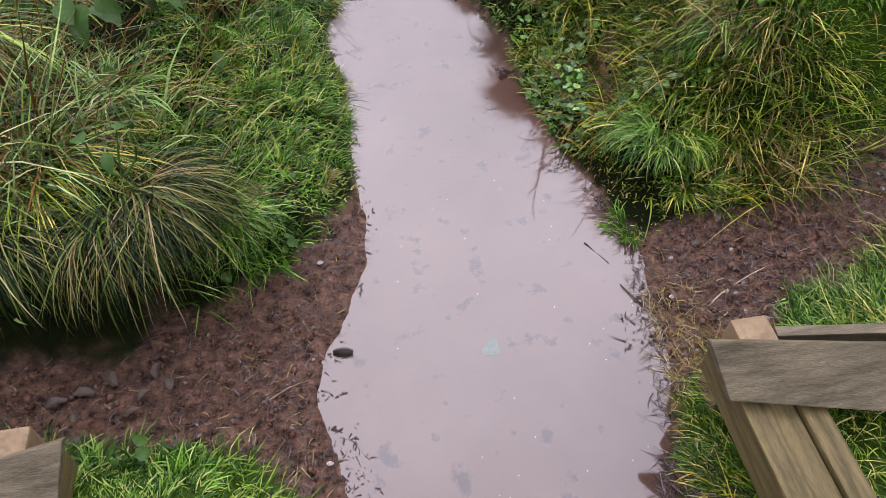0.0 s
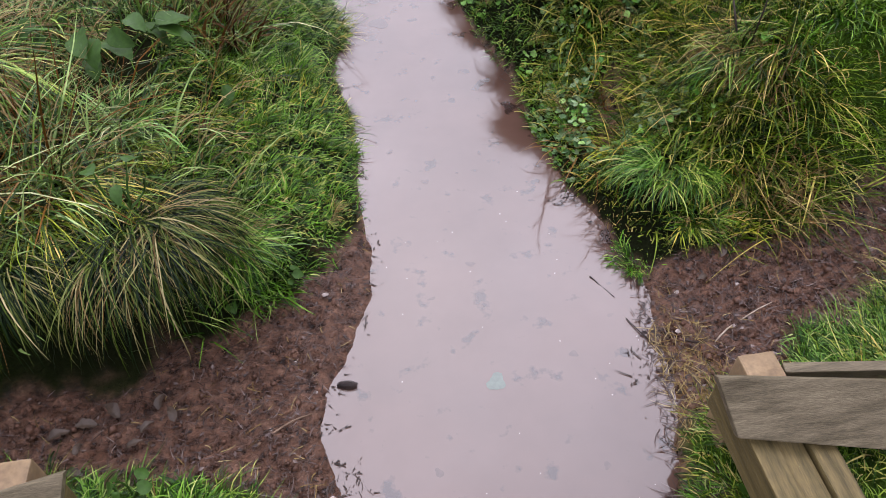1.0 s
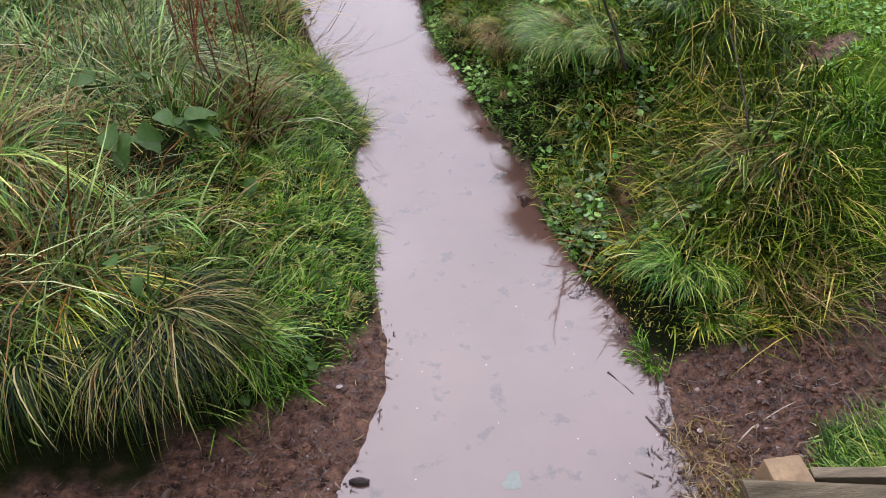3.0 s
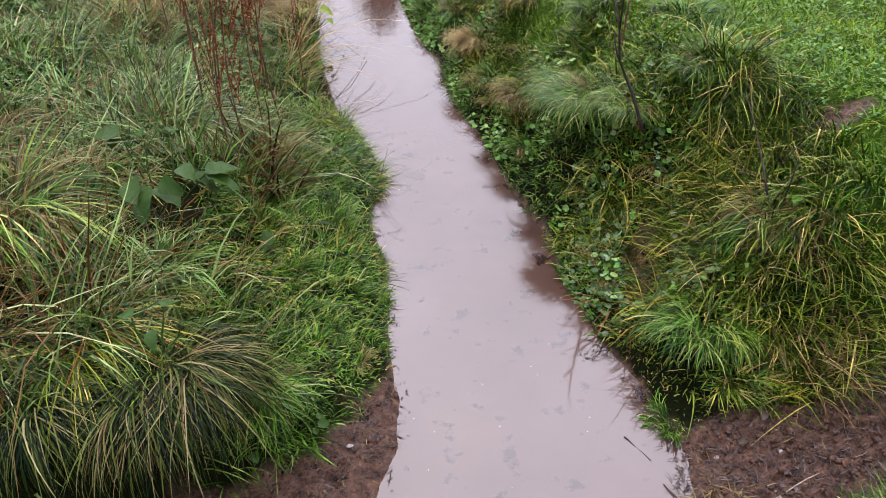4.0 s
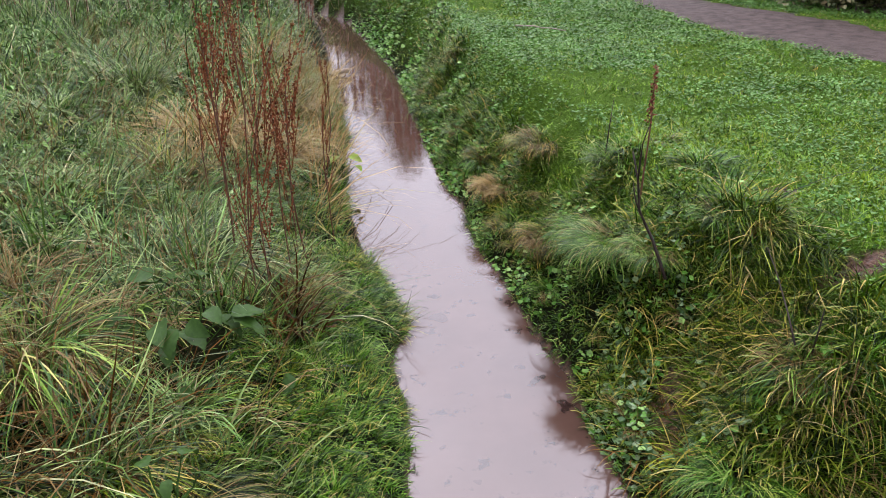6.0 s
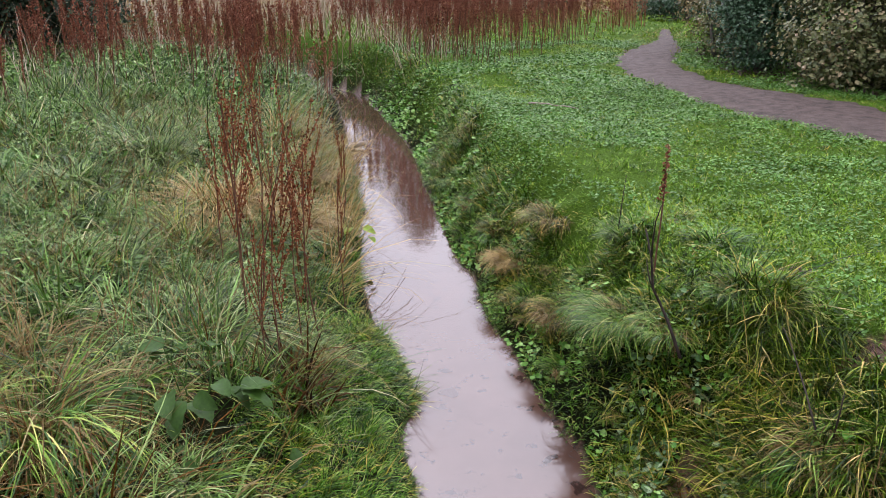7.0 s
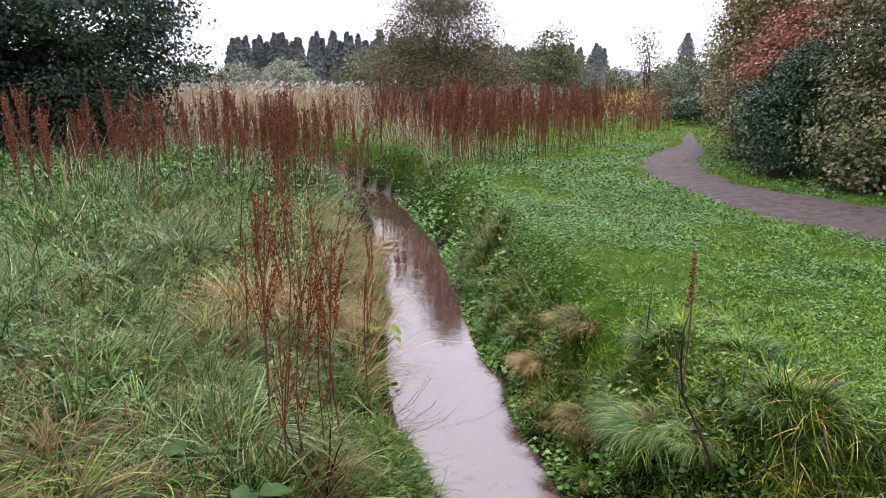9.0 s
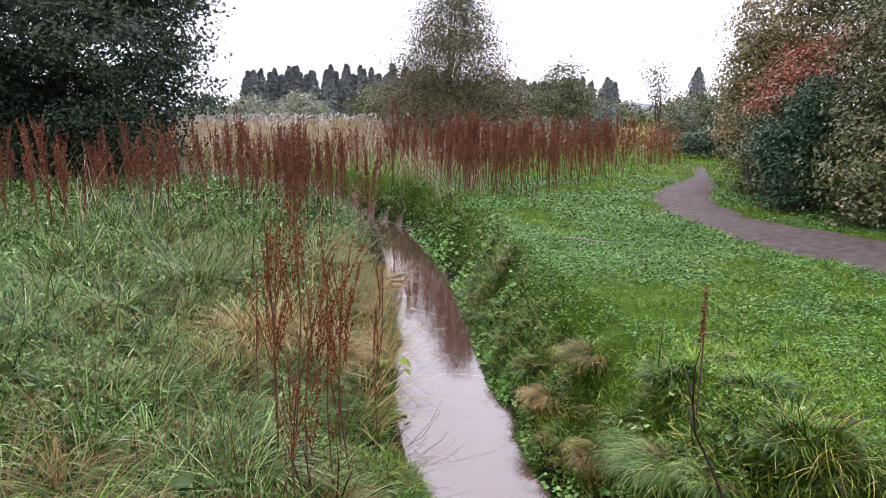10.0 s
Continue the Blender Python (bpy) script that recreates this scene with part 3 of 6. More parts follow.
def height(x, y):
    x, y = np.asarray(x, float), np.asarray(y, float)
    dl, dr = edge_left(y) - x, x - edge_right(y)
    # right bank: a steep grassy face up to the lawn
    face = np.interp(y, [1.5, 2.7, 3.0, 3.4, 4.2, 5, 8, 14, 30], [1.35, 1.25, 0.9, 0.8, 0.85, 0.8, 0.7, 0.65, 0.8])
    foot = np.interp(y, [1.5, 2.5, 2.75, 2.95, 3.3, 3.6, 4.2, 7], [1.15, 1.15, 0.9, 0.72, 0.8, 1.1, 1.25, 1.2])
    lip = smooth(0, 0.08, np.maximum(dl, dr))
    bank_r = 0.03 * lip + 0.80 * smooth(0, 1, np.clip(dr, 0, None) / face) ** foot
    top_r = 1.62 + 0.20 * (x - 1.0)
    low_r = 1.08 + 0.30 * (x - 1.0)
    ramp_r = np.minimum(0.015 * lip + 0.16 * dr + 0.02 * dr**2, 0.6)
    south_r = np.minimum(0.6, 0.03 * lip + 0.42 * dr)
    r = np.where(y > (top_r + low_r) / 2, ramp_r + (np.maximum(bank_r, ramp_r) - ramp_r) * smooth(0, 0.4, y - top_r), ramp_r + (south_r - ramp_r) * smooth(0, 0.3, low_r - y))
    # left bank: a low grassy ledge, then rising ground
    ledge = 0.13 * smooth(0, 0.22, dl) + 0.06 * smooth(0.2, 0.45, dl) + 0.30 * smooth(0.42, 0.8, dl) + 0.24 * smooth(0.8, 3.0, dl)
    top_l = np.interp(x, [-3, -1.2, -0.87, -0.52, -0.29, -0.11, 0.1], [1.1, 1.31, 1.42, 1.61, 1.75, 1.95, 2.2])
    low_l = np.interp(x, [-3, -0.95, -0.5, -0.36, -0.1], [1.0, 1.06, 1.01, 0.92, 0.6])
    ramp_l = np.minimum(0.015 * lip + 0.10 * dl, 0.5)
    south_l = np.minimum(0.55, 0.02 * lip + 0.30 * dl)
    lf = np.where(y > (top_l + low_l) / 2, ramp_l + (np.maximum(ledge, ramp_l) - ramp_l) * smooth(0, 0.16, y - top_l), ramp_l + (south_l - ramp_l) * smooth(0, 0.25, low_l - y))
    deep = np.minimum(-dl, -dr)
    bed = -0.15 * np.clip(deep, 0, 0.2) - 0.3 * smooth(0, 0.5, deep)
    z = np.where(dr > 0, r, np.where(dl > 0, lf, bed))
    away = smooth(0.1, 0.5, np.maximum(dl, dr))
    far = np.hypot(x, y)
    z = z + away * (0.03 * ripple(x, y, 2.1) * (1 - smooth(10, 25, far)) + 0.015 * ripple(x, y, 6.3, 2) * (1 - smooth(5, 9, far)))
    if np.any((x > 0.2) & (y < 8) & (y > 1.5)):
        for mx, my, up in MOUNDS:
            z = z + np.where(dr > 0, up * smooth(0, 0.15, dr), 0) * np.exp(-(((x - mx) / 0.15) ** 2 + ((y - my) / 0.17) ** 2))
    clods = 0.026 * fbm(x, y, 11, 4, 5) + 0.040 * np.abs(fbm(x, y, 24, 3, 6)) - 0.012
    z = z + mud_at(x, y) * clods * smooth(0, 0.08, np.maximum(dl, dr)) * (1 - smooth(6, 9, far))
    return z


def axis(dense, lo, hi, step):
    """Grid lines: even inside the dense stretch, ever wider outside it."""
    mid = np.arange(dense[0], dense[1] + step / 2, step)
    up, s, v = [], step, dense[1]
    while v < hi:
        s *= 1.065
        v += s
        up.append(v)
    down, s, v = [], step, dense[0]
    while v > lo:
        s *= 1.065
        v -= s
        down.append(v)
    return np.r_[down[::-1], mid, up]


gx = axis((-1.3, 2.2), -2500, 2500, 0.028)
gy = np.unique(np.r_[axis((0.5, 5.0), -60, 3500, 0.036), np.arange(0.8, 2.0, 0.016)])
GX, GY = np.meshgrid(gx, gy)
GZ = height(GX, GY)
nx, ny = len(gx), len(gy)
ii = (np.arange(ny - 1)[:, None] * nx + np.arange(nx - 1)[None]).ravel()
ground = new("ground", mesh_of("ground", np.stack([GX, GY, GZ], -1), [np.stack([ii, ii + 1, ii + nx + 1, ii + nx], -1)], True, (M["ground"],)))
tagged(ground, "grassy stream banks with trodden red-brown mud at a crossing", "ground", "", "structure")
att = ground.data.attributes.new("mud", "FLOAT", "POINT")
att.data.foreach_set("value", mud_at(GX, GY).astype(np.float32).ravel())
att = ground.data.attributes.new("turf", "FLOAT", "POINT")
att.data.foreach_set("value", np.maximum(smooth(0, 0.35, GX - edge_right(GY) - np.interp(GY, [2.5, 4.0], [0.55, 0.08])) * smooth(1.7, 2.2, GY), 0.6 * (1 - smooth(1.0, 1.5, GY))).astype(np.float32).ravel())

wy = np.r_[np.arange(-12, 20, 0.1), np.arange(20, 61, 1.0)]
wv = np.concatenate([np.stack([edge_left(wy) - 0.12, wy, 0 * wy], -1), np.stack([edge_right(wy) + 0.12, wy, 0 * wy], -1)])
wi = np.arange(len(wy) - 1)
water = new("water", mesh_of("water", wv, [np.stack([wi, wi + len(wy), wi + len(wy) + 1, wi + 1], -1)], True, (M["water"],)))
tagged(water, "still cloudy pinkish-brown stream water reflecting a pale sky", "water", "", "structure")

# path of trodden gravel
WAY = np.array([(9.5, -4, 1.6), (8, -1, 1.6), (6.6, 2.6, 1.5), (5.1, 5.4, 1.5), (4.35, 7.1, 1.45), (3.98, 8.4, 1.3), (3.72, 9.8, 1.1), (3.85, 11.5, 0.9), (4.3, 13, 0.95), (5.05, 14.6, 0.85), (5.75, 16.2, 0.42), (6.3, 17.8, 0.28), (6.9, 19.5, 0.22)])
ws = np.linspace(0, len(WAY) - 1, 300)
k = np.clip(ws.astype(int), 0, len(WAY) - 2)
f = (ws - k)[:, None]
w0, w1, w2, w3 = (WAY[np.clip(k + d, 0, len(WAY) - 1)] for d in (-1, 0, 1, 2))
WAYS = 0.5 * (2 * w1 + (w2 - w0) * f + (2 * w0 - 5 * w1 + 4 * w2 - w3) * f**2 + (3 * w1 - w0 - 3 * w2 + w3) * f**3)


def way_gap(x, y):
    """Metres outside the gravel path's edge (negative on it)."""
    d = np.hypot(np.asarray(x)[..., None] - WAYS[:, 0], np.asarray(y)[..., None] - WAYS[:, 1]) - WAYS[:, 2] / 2
    return d.min(-1)


td = np.gradient(WAYS[:, :2], axis=0)
td /= np.linalg.norm(td, axis=1, keepdims=True)
tn = np.stack([-td[:, 1], td[:, 0]], -1)
rows = []
for c in np.linspace(-1, 1, 9):
    wob = 1 + (0.10 * np.sin(ws * 9) + 0.07 * np.sin(ws * 23 + 1)) * abs(c)
    q = WAYS[:, :2] + tn * (c * wob * WAYS[:, 2] / 2)[:, None]
    rows.append(np.c_[q, height(q[:, 0], q[:, 1]) + 0.022 - 0.02 * c**4])
pv = np.stack(rows, 1)
pi_ = (np.arange(299)[:, None] * 9 + np.arange(8)[None]).ravel()
path = new("path", mesh_of("path", pv, [np.stack([pi_, pi_ + 1, pi_ + 10, pi_ + 9], -1)], True, (M["gravel"],)))
tagged(path, "winding trodden gravel path beside the lawn", "path", "", "structure")


# ---- swards ----
def scatter(n, x0, x1, y0, y1, keep):
    x, y = rng.uniform(x0, x1, n), rng.uniform(y0, y1, n)
    ok = keep(x, y)
    x, y = x[ok], y[ok]
    return np.stack([x, y, height(x, y) - 0.004], -1)


def on_land(x, y):
    return np.maximum(edge_left(y) - x, x - edge_right(y)) > 0.02


def thick(x, y, f, k, lo=-0.2, hi=0.5):
    """Patchy chance to grow."""
    return rng.uniform(0, 1, len(x)) < smooth(lo, hi, fbm(x, y, f * 0.35, 3, k) * 1.3 + 0.25)


def downhill(x, y, e=0.1):
    """Downhill direction, longer where the ground is steeper, one at most."""
    d = -np.stack([height(x + e, y) - height(x - e, y), height(x, y + e) - height(x, y - e)], -1) / (2 * e)
    return d / np.maximum(0.8, np.linalg.norm(d, axis=-1, keepdims=True))


def sward(name, material, label, regions, keep, category="grass", grow=None, swing=1.15, clump=12, comb=1.0):
    """Grass in small tufts that are combed one way, over rectangles (x0, x1, y0, y1, blades per square metre, height, width, segments, lean)."""
    geos = []
    for x0, x1, y0, y1, dens, h, w, segs, lean in regions:
        c = scatter(int((x1 - x0) * (y1 - y0) * dens / clump), x0, x1, y0, y1, keep)
        if not len(c):
            continue
        turn = 5.0 * fbm(c[:, 0], c[:, 1], 1.7, 2, 21) + rng.normal(0, 0.7, len(c))
        way = np.stack([np.cos(turn), np.sin(turn)], -1) * 0.6 + 1.3 * downhill(c[:, 0], c[:, 1])
        k = np.repeat(np.arange(len(c)), rng.integers(clump // 2, clump + clump // 2 + 1, len(c)))
        n = len(k)
        r = 0.55 * math.sqrt(clump / dens)
        off = rng.normal(0, 1, (n, 2))
        p = c[k].copy()
        p[:, :2] += off * r
        ok = np.maximum(edge_left(p[:, 1]) - p[:, 0], p[:, 0] - edge_right(p[:, 1])) > 0.0
        p, k, off, n = p[ok], k[ok], off[ok], int(ok.sum())
        p[:, 2] = height(p[:, 0], p[:, 1]) - 0.004
        lh, ll = rng.lognormal(0, 0.28, len(c))[k], np.abs(rng.normal(0, lean, len(c)))[k]
        hh = h * lh * rng.lognormal(0, 0.22, n) * np.clip(0.95 + swing * fbm(p[:, 0], p[:, 1], 2.6, 3, 3), 0.35, 2.2)
        if grow:
            hh = hh * grow(p[:, 0], p[:, 1])
        az = np.arctan2(0.7 * off[:, 1] + comb * way[k, 1], 0.7 * off[:, 0] + comb * way[k, 0]) + rng.normal(0, 0.35, n)
        geos.append(blades(p, hh, w * rng.uniform(0.6, 1.35, n), az, 0.5 * ll + np.abs(rng.normal(0, 0.5 * lean, n)), rng.uniform(0.3, 2.3, n), segs))
    return stuff(name, join(*geos), material, label, category)


def lawn_ok(x, y):
    ok = on_land(x, y) & (x > edge_right(y)) & (mud_at(x, y) < 0.4) & (x - edge_right(y) > 0.35)
    i = np.where(ok)[0]
    for c in np.array_split(i, max(1, len(i) // 20000)):
        ok[c] = way_gap(x[c], y[c]) > rng.uniform(-0.05, 0.10, len(c))
    return ok


def strip(x, y):
    """Uneven width of the rough growth on the right bank."""
    return np.interp(y, [1.5, 2.6, 3.6, 5, 7, 12], [1.0, 0.95, 0.75, 0.55, 0.5, 0.7]) + 0.25 * fbm(x, y, 2.2, 3, 12)


def off_slip(x, y):
    """False on the bare slip of soil in the bank's face."""
    return np.hypot((x - 1.12 - 0.35 * (y - 2.45)) / 0.10, (y - 2.45) / 0.24) > rng.uniform(0.75, 1.15, len(x))


def right_bank_ok(x, y):
    d = x - edge_right(y)
    return off_slip(x, y) & (d > 0.02) & (d < strip(x, y)) & (mud_at(x, y) < 0.5) & thick(x, y, 7, 1, -0.9, 0.1)


def ledge_ok(x, y):
    d = edge_left(y) - x
    return (d > -0.015) & (d < 0.75) & (mud_at(x, y) < 0.5)


def left_ok(x, y):
    return (edge_left(y) - x > 0.45) & (mud_at(x, y) < 0.4) & (y > np.interp(x, [-3, -1.2, -0.87, -0.52], [1.35, 1.56, 1.67, 1.7])) & (np.hypot((x + 0.82) / 0.28, (y - 2.60) / 0.32) > 1)


sward("lawn_grass", M["lawn"], "short bright green lawn grass on the flat bank", [
    (1.0, 3.4, 1.6, 4.5, 9500, 0.045, 0.0065, 2, 0.9),
    (0.4, 5.8, 4.5, 9.0, 6000, 0.038, 0.008, 1, 0.95),
    (-0.6, 8.0, 9.0, 17.0, 1600, 0.05, 0.016, 1, 0.95),
    (-2.0, 12.0, 17.0, 32.0, 320, 0.07, 0.03, 1, 0.9)], lawn_ok, swing=0.7, comb=0.4)
sward("bank_grass", M["grass"], "tangled green and straw grass on the stream bank", [
    (0.5, 2.5, 1.55, 3.0, 6000, 0.14, 0.0068, 5, 0.8),
    (0.5, 2.3, 3.0, 5.0, 4600, 0.11, 0.0075, 4, 0.8),
    (-0.1, 1.6, 5.0, 9.0, 2400, 0.11, 0.009, 3, 0.7),
    (-1.6, 1.0, 9.0, 16.0, 700, 0.08, 0.014, 2, 0.9)], right_bank_ok, grow=lambda x, y: 0.3 + 0.7 * smooth(0.02, 0.35, x - edge_right(y)))
sward("bank_turf", M["lush"], "fresh green grass covering the bank's face", [
    (0.5, 2.1, 2.1, 5.0, 7000, 0.085, 0.007, 3, 0.9),
    (-0.1, 1.6, 5.0, 9.0, 4000, 0.09, 0.009, 2, 0.8),
    (-1.6, 1.0, 9.0, 16.0, 1200, 0.07, 0.014, 2, 0.9)], lambda x, y: (x - edge_right(y) > 0.0) & (x - edge_right(y) < strip(x, y)) & (mud_at(x, y) < 0.6) & (np.hypot((x - 1.12 - 0.3 * (y - 2.45)) / 0.12, (y - 2.45) / 0.3) > 1), grow=lambda x, y: 0.5 + 0.5 * smooth(0.02, 0.35, x - edge_right(y)), swing=0.8)
sward("ledge_grass", M["lush"], "low lush green grass along the water's edge", [
    (-0.9, 0.1, 1.6, 4.6, 9500, 0.075, 0.0062, 4, 0.85),
    (-1.4, 0.0, 4.6, 9.0, 3500, 0.11, 0.008, 3, 0.7)], ledge_ok, grow=lambda x, y: 0.5 + 0.5 * smooth(0.0, 0.12, edge_left(y) - x), clump=16)
sward("ledge_straw", M["grass"], "yellowed grass among the low green sward", [
    (-0.9, 0.1, 1.6, 4.6, 3800, 0.085, 0.0052, 4, 1.0)], lambda x, y: ledge_ok(x, y) & thick(x, y, 5, 15, -0.3, 0.4))
sward("shore_fringe", M["deep"], "long dark blades trailing from the bank into the water", [
    (-1.4, 0.1, 1.9, 9.0, 5200, 0.07, 0.005, 4, 1.1),
    (-0.1, 1.1, 2.0, 9.0, 4200, 0.05, 0.005, 4, 1.1)], lambda x, y: (np.maximum(edge_left(y) - x, x - edge_right(y)) > -0.005) & (np.maximum(edge_left(y) - x, x - edge_right(y)) < 0.05) & thick(x, y, 14, 17, -0.1, 0.5), comb=1.4)
sward("rough_grass", M["rank"], "rank blue-green meadow grass", [
    (-3.2, -0.4, 1.5, 3.2, 1100, 0.20, 0.009, 4, 0.7),
    (-3.4, -0.4, 3.2, 5.0, 1500, 0.22, 0.009, 4, 0.9),
    (-6.0, -0.8, 5.0, 9.5, 800, 0.24, 0.013, 3, 0.7),
    (-9.0, -1.0, 9.5, 16.0, 330, 0.26, 0.02, 2, 0.6)], left_ok, clump=24)
sward("meadow_grass", M["mint"], "soft pale green grass of the wet meadow", [
    (-3.8, -0.8, 3.0, 5.0, 1900, 0.19, 0.010, 3, 1.0),
    (-6.5, -0.8, 5.0, 9.5, 1500, 0.20, 0.014, 2, 1.0),
    (-10.0, -1.0, 9.5, 17.0, 550, 0.22, 0.02, 2, 0.9)], left_ok, clump=22)
sward("meadow_straw", M["straw"], "bleached dead grass stems in the meadow", [
    (-2.6, -0.5, 1.9, 5.0, 420, 0.34, 0.005, 4, 0.5),
    (-3.5, -0.5, 5.0, 9.5, 260, 0.36, 0.007, 3, 0.6)], left_ok, clump=5)
sward("verge_grass", M["deep"], "fresh green grass by the fence", [
    (0.85, 2.4, 0.4, 1.6, 9500, 0.07, 0.0046, 3, 0.9),
    (-1.4, -0.2, 0.4, 1.15, 13000, 0.065, 0.0042, 3, 0.9)], lambda x, y: on_land(x, y) & (mud_at(x, y) < 0.3) & (np.maximum(x - edge_right(y), edge_left(y) - x) > 0.05))
sward("verge_straw", M["grass"], "yellowed grass by the fence", [
    (0.85, 2.4, 0.4, 1.6, 6000, 0.10, 0.0048, 4, 0.9),
    (-1.4, -0.2, 0.4, 1.15, 1500, 0.085, 0.006, 3, 0.8)], lambda x, y: on_land(x, y) & (mud_at(x, y) < 0.3) & (np.maximum(x - edge_right(y), edge_left(y) - x) > 0.05) & thick(x, y, 6, 14))
sward("path_verge", M["verge"], "worn yellow-green grass along the gravel path", [
    (2.0, 8.0, 3.0, 12.0, 900, 0.035, 0.012, 1, 1.0),
    (2.0, 9.0, 12.0, 24.0, 420, 0.05, 0.022, 1, 1.0)], lambda x, y: (way_gap(x, y) > -0.06) & (way_gap(x, y) < rng.uniform(0.05, 0.75, len(x))), comb=0.3)
sward("dead_thatch", M["rust"], "rusty dead grass hanging on a bare slip of the bank", [
    (0.9, 1.45, 2.1, 2.9, 1500, 0.12, 0.006, 4, 1.0)], lambda x, y: np.hypot((x - 1.12 - 0.3 * (y - 2.45)) / 0.15, (y - 2.45) / 0.34) < rng.uniform(0.3, 1.1, len(x)))
sward("rusty_grass", M["rust"], "flattened rusty dead grass among the tussocks", [
    (-1.7, -0.85, 1.6, 2.6, 1400, 0.24, 0.007, 4, 1.0)], lambda x, y: thick(x, y, 6, 11, 0.1, 0.5))
sward("straw_mat", M["straw"], "matted dead straw on the brow of the bank", [
    (1.40, 2.7, 1.65, 2.4, 3400, 0.17, 0.006, 5, 1.0)], lambda x, y: (mud_at(x, y) < 0.4) & thick(x, y, 6, 5))
sward("shore_straw", M["straw"], "wet straw and dead stems at the waterline", [
    (0.78, 1.12, 0.8, 2.3, 1800, 0.05, 0.004, 3, 1.1)], lambda x, y: (x - edge_right(y) > -0.03) & (x - edge_right(y) < 0.08))
sward("golden_grass", M["golden"], "tall golden dead grass along the left bank", [
    (-1.5, -0.35, 4.4, 9.5, 600, 0.42, 0.008, 4, 0.5)], lambda x, y: (edge_left(y) - x > 0.08) & thick(x, y, 4, 8, -0.2, 0.4), clump=14)
sward("dead_stems", M["dead_dock"], "dark rusty dead leaves at the foot of the docks", [
    (-1.0, -0.4, 2.8, 3.5, 2600, 0.20, 0.018, 4, 0.25)], lambda x, y: np.hypot(x + 0.64, y - 3.12) < rng.uniform(0.05, 0.17, len(x)), comb=0.3)


def discs(p, size, spread=0.4, cup=0.25):
    """Small round cupped leaves, each with a notch at its stalk."""
    n = len(p)
    nn = np.array([0, 0, 1.0]) + rng.normal(0, spread, (n, 3))
    nn /= np.linalg.norm(nn, axis=1, keepdims=True)
    a = np.cross(nn, rng.normal(0, 1, (n, 3)))
    a /= np.linalg.norm(a, axis=1, keepdims=True) + 1e-9
    b = np.cross(nn, a)
    t = np.arange(6) / 6 * 2 * np.pi
    r = np.array([0.34, 0.52, 0.5, 0.42, 0.5, 0.52])[None, :, None] * np.asarray(size)[:, None, None] * rng.uniform(0.85, 1.15, (n, 6, 1))
    rim = p[:, None] + r * (np.cos(t)[None, :, None] * a[:, None] + np.sin(t)[None, :, None] * b[:, None]) + nn[:, None] * (r * cup * np.abs(np.sin(t))[None, :, None])
    fold = np.array([(0, 1, 2, 3), (0, 3, 4, 5)])
    return rim.reshape(-1, 3), [(np.arange(n)[:, None, None] * 6 + fold[None]).reshape(-1, 4)]


def low_leaves(name, material, label, regions, keep, round_leaf=True):
    geos = []
    for x0, x1, y0, y1, dens, size, lift in regions:
        p = scatter(int((x1 - x0) * (y1 - y0) * dens), x0, x1, y0, y1, keep)
        p[:, 2] += rng.uniform(0.1, 1, len(p)) * lift * (0.2 + 0.8 * smooth(0.03, 0.3, np.maximum(p[:, 0] - edge_right(p[:, 1]), edge_left(p[:, 1]) - p[:, 0])))
        each = size * rng.uniform(0.5, 1.3, len(p))
        geos.append(discs(p, each) if round_leaf else leaves(p, each * 1.6, None, 0.45, 0.6))
    return stuff(name, join(*geos), material, label, "ground cover")


low_leaves("clover", M["clover"], "small round clover leaves spread through the lawn", [
    (1.2, 3.5, 2.4, 5.0, 1500, 0.020, 0.045),
    (0.5, 5.8, 5.0, 9.5, 3000, 0.022, 0.05),
    (-0.5, 7.0, 9.5, 16.0, 900, 0.035, 0.06)], lambda x, y: lawn_ok(x, y) & thick(x, y, 2.3, 4, -0.35, 0.35))
low_leaves("ground_ivy", M["ivy"], "pale crinkled ground ivy on the lower bank", [
    (0.6, 1.45, 2.15, 3.3, 2300, 0.034, 0.12)], lambda x, y: (x - edge_right(y) > 0.0) & (x - edge_right(y) < 0.5) & off_slip(x, y) & thick(x, y, 8, 3, -0.1, 0.3))
low_leaves("bank_herbs", M["herb"], "leafy green weeds covering the bank", [
    (0.5, 1.6, 2.1, 5.0, 1500, 0.032, 0.12),
    (-0.1, 1.4, 5.0, 9.0, 1900, 0.042, 0.11),
    (-1.4, 1.4, 9.0, 16.5, 1100, 0.055, 0.10)], lambda x, y: (x - edge_right(y) > 0.0) & (x - edge_right(y) < strip(x, y) * rng.uniform(0.2, 0.95, len(x))) & thick(x, y, 5, 2) & off_slip(x, y) & (mud_at(x, y) < 0.5))
low_leaves("meadow_herbs", M["mint"], "soft pale green herbs across the wet meadow", [
    (-3.0, -0.7, 3.2, 5.5, 350, 0.030, 0.16),
    (-6.5, -0.9, 5.5, 10.0, 450, 0.040, 0.20),
    (-9.0, -1.2, 10.0, 16.0, 350, 0.06, 0.3)], lambda x, y: left_ok(x, y) & thick(x, y, 1.9, 6), round_leaf=False)


